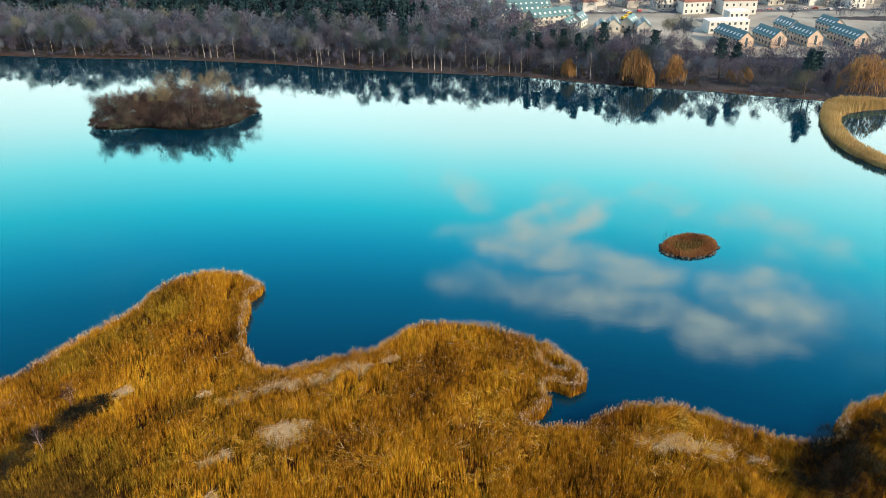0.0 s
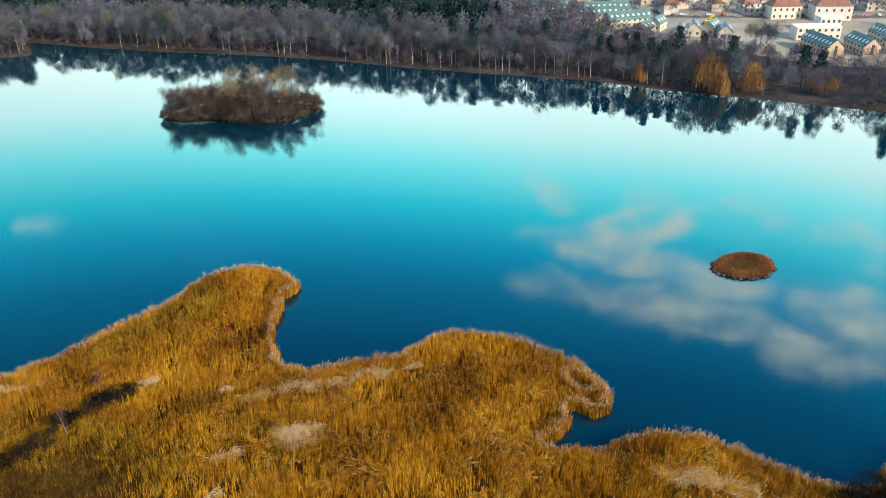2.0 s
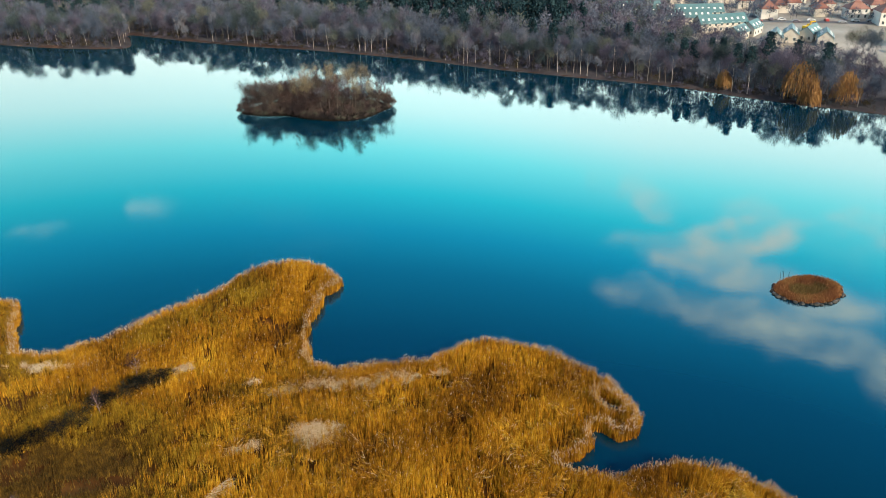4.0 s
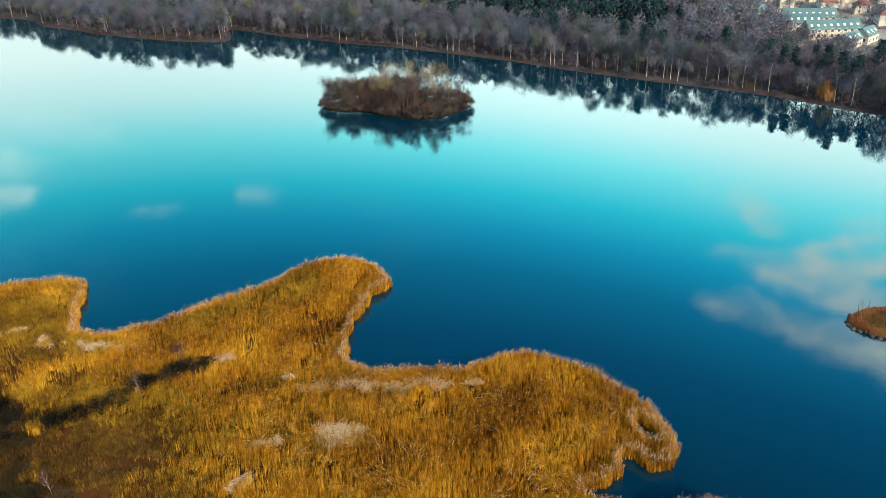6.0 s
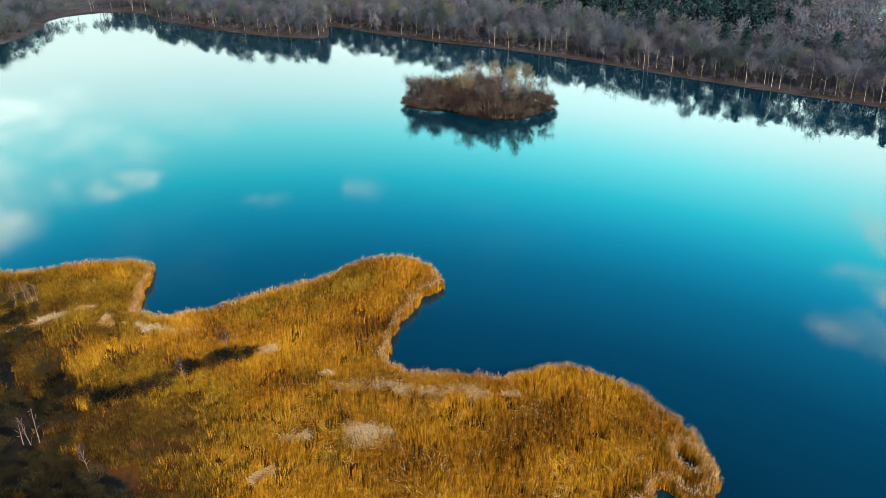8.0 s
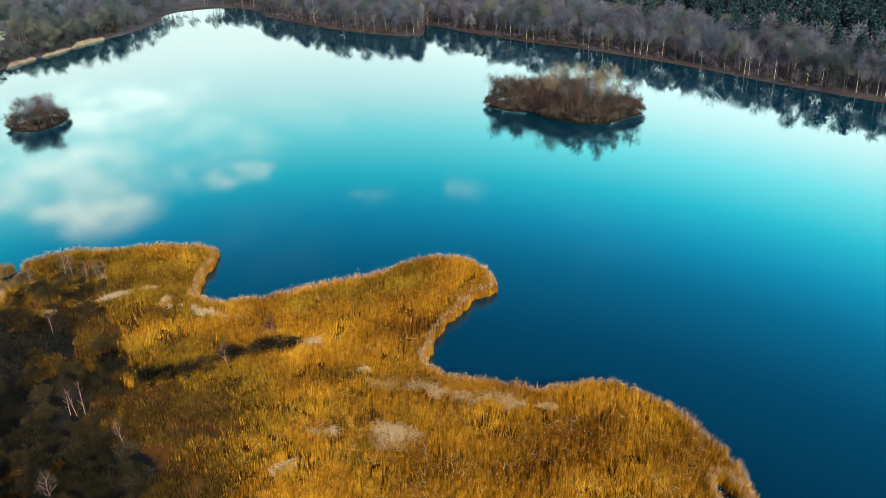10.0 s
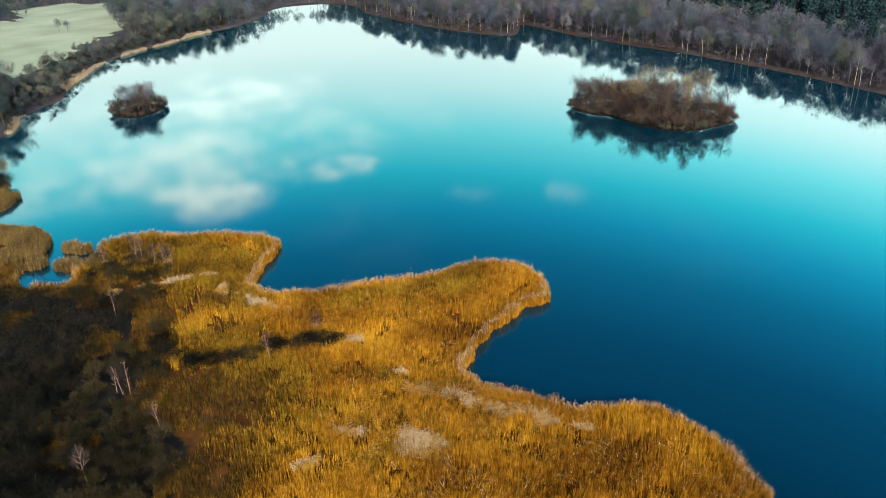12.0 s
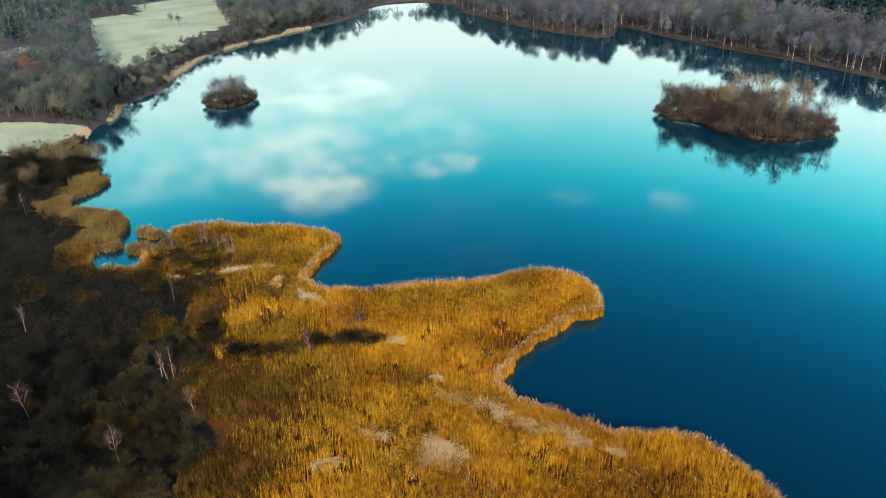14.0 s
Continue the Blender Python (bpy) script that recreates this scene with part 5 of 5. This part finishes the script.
def gable_roof(L, W, H, R, over=0.4, thick=0.22):
    bm = bmesh.new()
    x0, x1 = -L / 2 - over, L / 2 + over
    k = (R - H) / (W / 2)
    y1, z1 = W / 2 + over, H - k * over
    prof = [(-y1, z1 + 0.02), (0, R + 0.02), (y1, z1 + 0.02), (y1, z1 + thick), (0, R + thick + 0.02), (-y1, z1 + thick)]
    a = [bm.verts.new((x, y, z)) for x in (x0, x1) for y, z in prof]
    for i in range(6):
        j = (i + 1) % 6
        bm.faces.new((a[i], a[i + 6], a[j + 6], a[j]))
    for o in (0, 6):
        bm.faces.new((a[o], a[o + 1], a[o + 4], a[o + 5]))
        bm.faces.new((a[o + 1], a[o + 2], a[o + 3], a[o + 4]))
    bmesh.ops.recalc_face_normals(bm, faces=bm.faces)
    return bm


def add_window(house, x, y, z, w, h, face):
    """A window let onto a wall: white frame and dark pane. face: 'y-', 'y+', 'x-', 'x+'."""
    s = -1 if face[1] == "-" else 1
    d = 0.10
    if face[0] == "y":
        fr = boxes((x - w / 2 - d, y, z - d, x + w / 2 + d, y + s * 0.06, z + h + d) if s > 0 else (x - w / 2 - d, y + s * 0.06, z - d, x + w / 2 + d, y, z + h + d))
        pn = boxes((x - w / 2, y + s * 0.05, z, x + w / 2, y + s * 0.09, z + h) if s > 0 else (x - w / 2, y + s * 0.09, z, x + w / 2, y + s * 0.05, z + h))
    else:
        fr = boxes((x, y - w / 2 - d, z - d, x + s * 0.06, y + w / 2 + d, z + h + d) if s > 0 else (x + s * 0.06, y - w / 2 - d, z - d, x, y + w / 2 + d, z + h + d))
        pn = boxes((x + s * 0.05, y - w / 2, z, x + s * 0.09, y + w / 2, z + h) if s > 0 else (x + s * 0.09, y - w / 2, z, x + s * 0.05, y + w / 2, z + h))
    wob = part("window", fr, M["white"], house)
    part("pane", pn, M["pane"], wob)


def row_house(L, W, H, R, wall, roof, label, dormers=5, gable_glass=True):
    h = new("row_house")
    tagged(h, label, "house")
    part("wall", gable_walls(L, W, H, R), M[wall], h)
    r = part("roof", gable_roof(L, W, H, R), M[roof], h)
    k = (R - H) / (W / 2)
    pitch = math.atan(k)
    for s in (-1, 1):
        for i in range(dormers):
            x = -L / 2 + L * (i + 0.5) / dormers
            sk = part("skylight", boxes((-0.55, -0.75, 0.0, 0.55, 0.75, 0.10)), M["white"], r, "white skylight")
            sk.matrix_basis = pose(x, s * W * 0.3, R - k * W * 0.3 + 0.27, 0, 0, 0) @ pose(0, 0, 0, -s * math.degrees(pitch), 0, 0)
        for i in range(max(2, dormers)):
            x = -L / 2 + L * (i + 0.5) / max(2, dormers)
            for z in (0.8, 3.3):
                add_window(h, x, s * W / 2, z, 1.3, 1.5, "y+" if s > 0 else "y-")
    for s in (-1, 1):
        if gable_glass:
            add_window(h, s * L / 2, 0, 0.6, 1.5, 4.6, "x+" if s > 0 else "x-")
        else:
            for y in (-W / 4, W / 4):
                add_window(h, s * L / 2, y, 1.0, 1.2, 1.5, "x+" if s > 0 else "x-")
    return h


def flat_block(L, W, H, storeys, bays, label):
    h = new("apartment_block")
    tagged(h, label, "building")
    part("wall", boxes((-L / 2, -W / 2, -0.4, L / 2, W / 2, H)), M["white_plaster"], h)
    part("roof", boxes((-L / 2 - 0.15, -W / 2 - 0.15, H, L / 2 + 0.15, W / 2 + 0.15, H + 0.3)), M["white"], h)
    for s in (-1, 1):
        for i in range(bays):
            for j in range(storeys):
                add_window(h, -L / 2 + L * (i + 0.5) / bays, s * W / 2, 0.9 + j * (H / storeys), 1.3, 1.4, "y+" if s > 0 else "y-")
    return h


def villa(L, W, H, R, label, wall="white_plaster", roof="roof_red", bays=5, storeys=2):
    """A house with a hipped roof."""
    h = new("villa")
    tagged(h, label, "house")
    part("wall", boxes((-L / 2, -W / 2, -0.4, L / 2, W / 2, H)), M[wall], h)
    bm = bmesh.new()
    o = 0.5
    a = [bm.verts.new(p) for p in ((-L / 2 - o, -W / 2 - o, H), (L / 2 + o, -W / 2 - o, H), (L / 2 + o, W / 2 + o, H), (-L / 2 - o, W / 2 + o, H), (-L / 2 + W / 2, 0, R), (L / 2 - W / 2, 0, R))]
    for f in ((0, 1, 5, 4), (1, 2, 5), (2, 3, 4, 5), (3, 0, 4), (3, 2, 1, 0)):
        bm.faces.new([a[i] for i in f])
    r = part("roof", bm, M[roof], h)
    part("chimney", boxes((1.0, 0.6, R - 1.5, 1.7, 1.3, R + 0.8)), M["tan_brick"], r)
    for s in (-1, 1):
        for i in range(bays):
            for j in range(storeys):
                add_window(h, -L / 2 + L * (i + 0.5) / bays, s * W / 2, 0.9 + j * (H / storeys), 1.1, 1.6, "y+" if s > 0 else "y-")
    return h


def put(ob, x, y, turn, group=""):
    ob.matrix_basis = pose(x, y, float(ground_at([(x, y)])[0]), 0, 0, turn)
    if group:
        ob["group"] = group
    return ob


G = "row houses by the building site"
def rows_of(proto, places, group):
    """Sets proto on the first place and copies of it on the others: x, y, turn."""
    put(proto, *places[0], group)
    for x, y, t in places[1:]:
        copy_thing(proto, pose(x, y, float(ground_at([(x, y)])[0]), 0, 0, t))


rows_of(row_house(23, 8, 4.6, 8.0, "tan_brick", "roof_teal", "brick row house with teal roof and skylights", 8), [(149.7, 382, -78), (205, 376, -84)], G)
rows_of(row_house(18, 8, 4.6, 8.0, "tan_brick", "roof_teal", "shorter brick row house with teal roof and skylights", 6), [(167.6, 381, -82), (185.6, 381, -82)], G)
rows_of(row_house(14, 7.5, 4.4, 7.6, "tan_brick", "roof_teal", "short brick row house with teal roof behind the others", 5), [(186, 402.5, -82), (209, 403, -82)], G)
rows_of(row_house(12, 7, 4.0, 7.0, "plaster", "roof_teal", "cream plastered house with teal roof", 3, False), [(90, 413, 80), (98.5, 421, 80), (113, 414, 80), (108, 424, 60), (82, 435, 62), (73.5, 422, 58)], "cream houses by the wood")
rows_of(row_house(26, 10, 4.6, 8.2, "plaster", "roof_teal", "long cream building with teal roof and skylights", 8, False), [(67, 444, 22), (50, 457, 10), (28, 466, 6), (58, 474, 8), (24, 482, 6)], "long buildings by the wood")
put(flat_block(22, 9, 6.0, 2, 7, "white flat-roofed block on the building site"), 156.5, 411, 4)
put(flat_block(11, 8, 7.0, 2, 4, "taller white flat-roofed block on the building site"), 169, 430, 4)
put(villa(17, 11, 7, 12, "pale villa with striped red hipped roof"), 157, 466, 6)
put(villa(20, 12, 8, 12.5, "white villa with red hipped roof"), 181, 461, 0)

# small houses and garden trees of the town behind
SMALL = [villa(11, 9, 5.5, 9.5, "small white house with red roof in the town", bays=3), villa(12, 8, 5, 8.5, "small house with grey roof in the town", "plaster", "roof_grey", 3),
         villa(9, 8, 4.5, 8, "small pale house with brown-red roof in the town", "plaster", "roof_red", 2)]
P = scatter(lambda p: (p[:, 1] > 474 + 0.06 * (160 - p[:, 0])) & (p[:, 0] > 10 + 0.3 * (p[:, 1] - 470)) & (value_noise(p, 26, 33) > 0.28), (0, 465, 340, 600), 17, 97)
P = P[np.argsort(P[:, 1])][:80]
placed = set()
for i, ((x, y), z) in enumerate(zip(P, ground_at(P))):
    proto, t = SMALL[i % 3], 5 + 90 * (i % 2) + 8 * rsf.rand()
    if proto.name in placed:
        ob = copy_thing(proto, pose(x, y, z, 0, 0, t))
    else:
        placed.add(proto.name)
        ob = proto
        ob.matrix_basis = pose(x, y, z, 0, 0, t)
    ob["group"] = "houses of the town"
P = scatter(lambda p: (p[:, 1] > 466) & (p[:, 0] > 20) & (value_noise(p, 20, 34) > 0.25), (0, 462, 340, 580), 9.5, 98)
woodland("town_trees", P, [bare_tree(340 + i, 7 + i, 3.2, 230, 2, 0.2, 0.12, 0.2, fine=False, reach=1.5) for i in range(3)], 99, "leafless garden trees between the town's houses", ("bark", "twig"))
P = scatter(lambda p: (signed(p, BUILDING_SITE) > -30) & (signed(p, BUILDING_SITE) < 6) & (value_noise(p, 12, 35) > 0.55) & (p[:, 0] > 205), (200, 330, 300, 470), 6, 100)
woodland("hedge_trees", P, [bare_tree(350 + i, 8 + i, 3.4, 300, 4, 0.22, 0.12, 0.15, fine=False) for i in range(2)], 101, "dark leafless trees beside the building site", ("bark", "twig"))
# broad dark bare tree standing before the houses
set_many(OAKS[:1] + OAKS[2:3], [(122, 376), (127, 383), (119, 384), (124, 391)], 102, 0.95, 1.15, "trees at the building site")

# yellow excavator on the sand


def excavator():
    e = new("excavator")
    tagged(e, "yellow excavator parked on the building site", "excavator")
    for s in (-1, 1):
        part("track", boxes((-2.0, s * 1.0 - 0.3, 0.0, 2.0, s * 1.0 + 0.3, 0.8)), M["rubber"], e)
    part("body", boxes((-2.0, -1.3, 0.9, 0.6, 1.3, 2.3)), M["yellow"], e)
    cab = part("cab", boxes((0.5, 0.1, 0.9, 1.9, 1.3, 3.0)), M["yellow"], e)
    part("pane", boxes((0.7, 0.06, 1.8, 1.93, 1.34, 2.8)), M["pane"], cab)
    part("boom", boxes((1.0, -0.8, 1.6, 1.5, -0.3, 4.4), (1.0, -0.8, 4.0, 4.2, -0.3, 4.5)), M["yellow"], e)
    part("bucket", boxes((3.6, -1.1, 2.2, 4.6, 0.0, 3.2), (3.9, -0.75, 3.2, 4.3, -0.35, 4.2)), M["rubber"], e)
    return e


put(excavator(), 111, 446, 30)


def car():
    c = new("car")
    tagged(c, "parked car by the town street", "car")
    bm = bmesh.new()
    prof = [(-2.1, 0.35), (2.1, 0.35), (2.1, 0.8), (1.2, 0.95), (0.6, 1.45), (-1.1, 1.45), (-1.8, 0.95), (-2.1, 0.85)]
    a = [bm.verts.new((x, y, z)) for y in (-0.85, 0.85) for x, z in prof]
    n = len(prof)
    bm.faces.new(a[:n])
    bm.faces.new(a[:n - 1:-1])
    for i in range(n):
        bm.faces.new((a[i], a[i + n], a[(i + 1) % n + n], a[(i + 1) % n]))
    bmesh.ops.recalc_face_normals(bm, faces=bm.faces)
    part("body", bm, M["carpaint"], c)
    part("windscreen", boxes((-1.2, -0.87, 1.0, 0.7, 0.87, 1.35)), M["pane"], c)
    for x in (-1.3, 1.3):
        for y in (-0.8, 0.8):
            bm = bmesh.new()
            bmesh.ops.create_cone(bm, cap_ends=True, segments=10, radius1=0.33, radius2=0.33, depth=0.2)
            w = part("wheel", bm, M["rubber"], c)
            w.matrix_basis = pose(x, y, 0.33, 90, 0, 0)
    return c


c0 = put(car(), 60, 469, 8, "parked cars of the town")
for i in range(26):
    x = 66 + i * 7.2 + rsf.rand() * 3
    y = 470 - 0.03 * (x - 60) + (3.5 if i % 3 else -1)
    copy_thing(c0, pose(x, y, float(ground_at([(x, y)])[0]), 0, 0, 3 + (90 if i % 4 == 0 else 0)))


def street(name, a, b, w, label):
    a, b = np.array(a, float), np.array(b, float)
    n = 24
    u = np.linspace(0, 1, n)[:, None]
    mid = a + (b - a) * u
    o = np.array([-(b - a)[1], (b - a)[0]])
    o = o / np.linalg.norm(o) * w / 2
    z = ground_at(mid) + 0.12
    V = np.concatenate([np.column_stack([mid - o, z]), np.column_stack([mid + o, z])])
    F = [(i, i + 1, n + i + 1, n + i) for i in range(n - 1)]
    tagged(new(name, np_mesh(name, V, F, [M["asphalt"]])), label, "road", kind="structure")


street("road", (20, 472), (270, 462), 6, "grey asphalt street behind the building site")
street("road", (88, 470), (112, 600), 6, "grey asphalt side street into the town")

# dead sticks on the islet, a branch floating off the wooded island
for x, y, t in ((54.8, 173.4, 20), (55.6, 174.0, 140), (56.4, 173.6, 260)):
    st = new("dead_stick", np_mesh("dead_stick", *joined([tube(bent((0, 0, 0), (0.15, 0.05, 1), 2.0, rsf, 3, 0.12), [0.05, 0.04, 0.03, 0.015], 4), tube(bent((0.1, 0, 0.9), (0.7, 0.2, 0.7), 0.8, rsf, 2, 0.1), [0.03, 0.02, 0.01], 3)]), [M["bark_dark"]]))
    st.matrix_basis = pose(x, y, 0.1, 0, 0, t)
    tagged(st, "dark dead stick standing at the islet's edge", "stick", "sticks on the islet")
br = new("floating_branch", np_mesh("floating_branch", *joined([tube(bent((0, 0, 0.05), (1, 0.1, 0), 5.0, rsf, 4, 0.06), [0.12, 0.1, 0.08, 0.05, 0.03], 5), tube(bent((2, 0.1, 0.05), (0.7, 0.6, 0.1), 1.6, rsf, 2, 0.05), [0.06, 0.04, 0.02], 4)]), [M["bark_dark"]]))
br.matrix_basis = pose(-71, 263, 0.0, 0, 0, 10)
tagged(br, "dark dead branch floating on the lake", "branch")
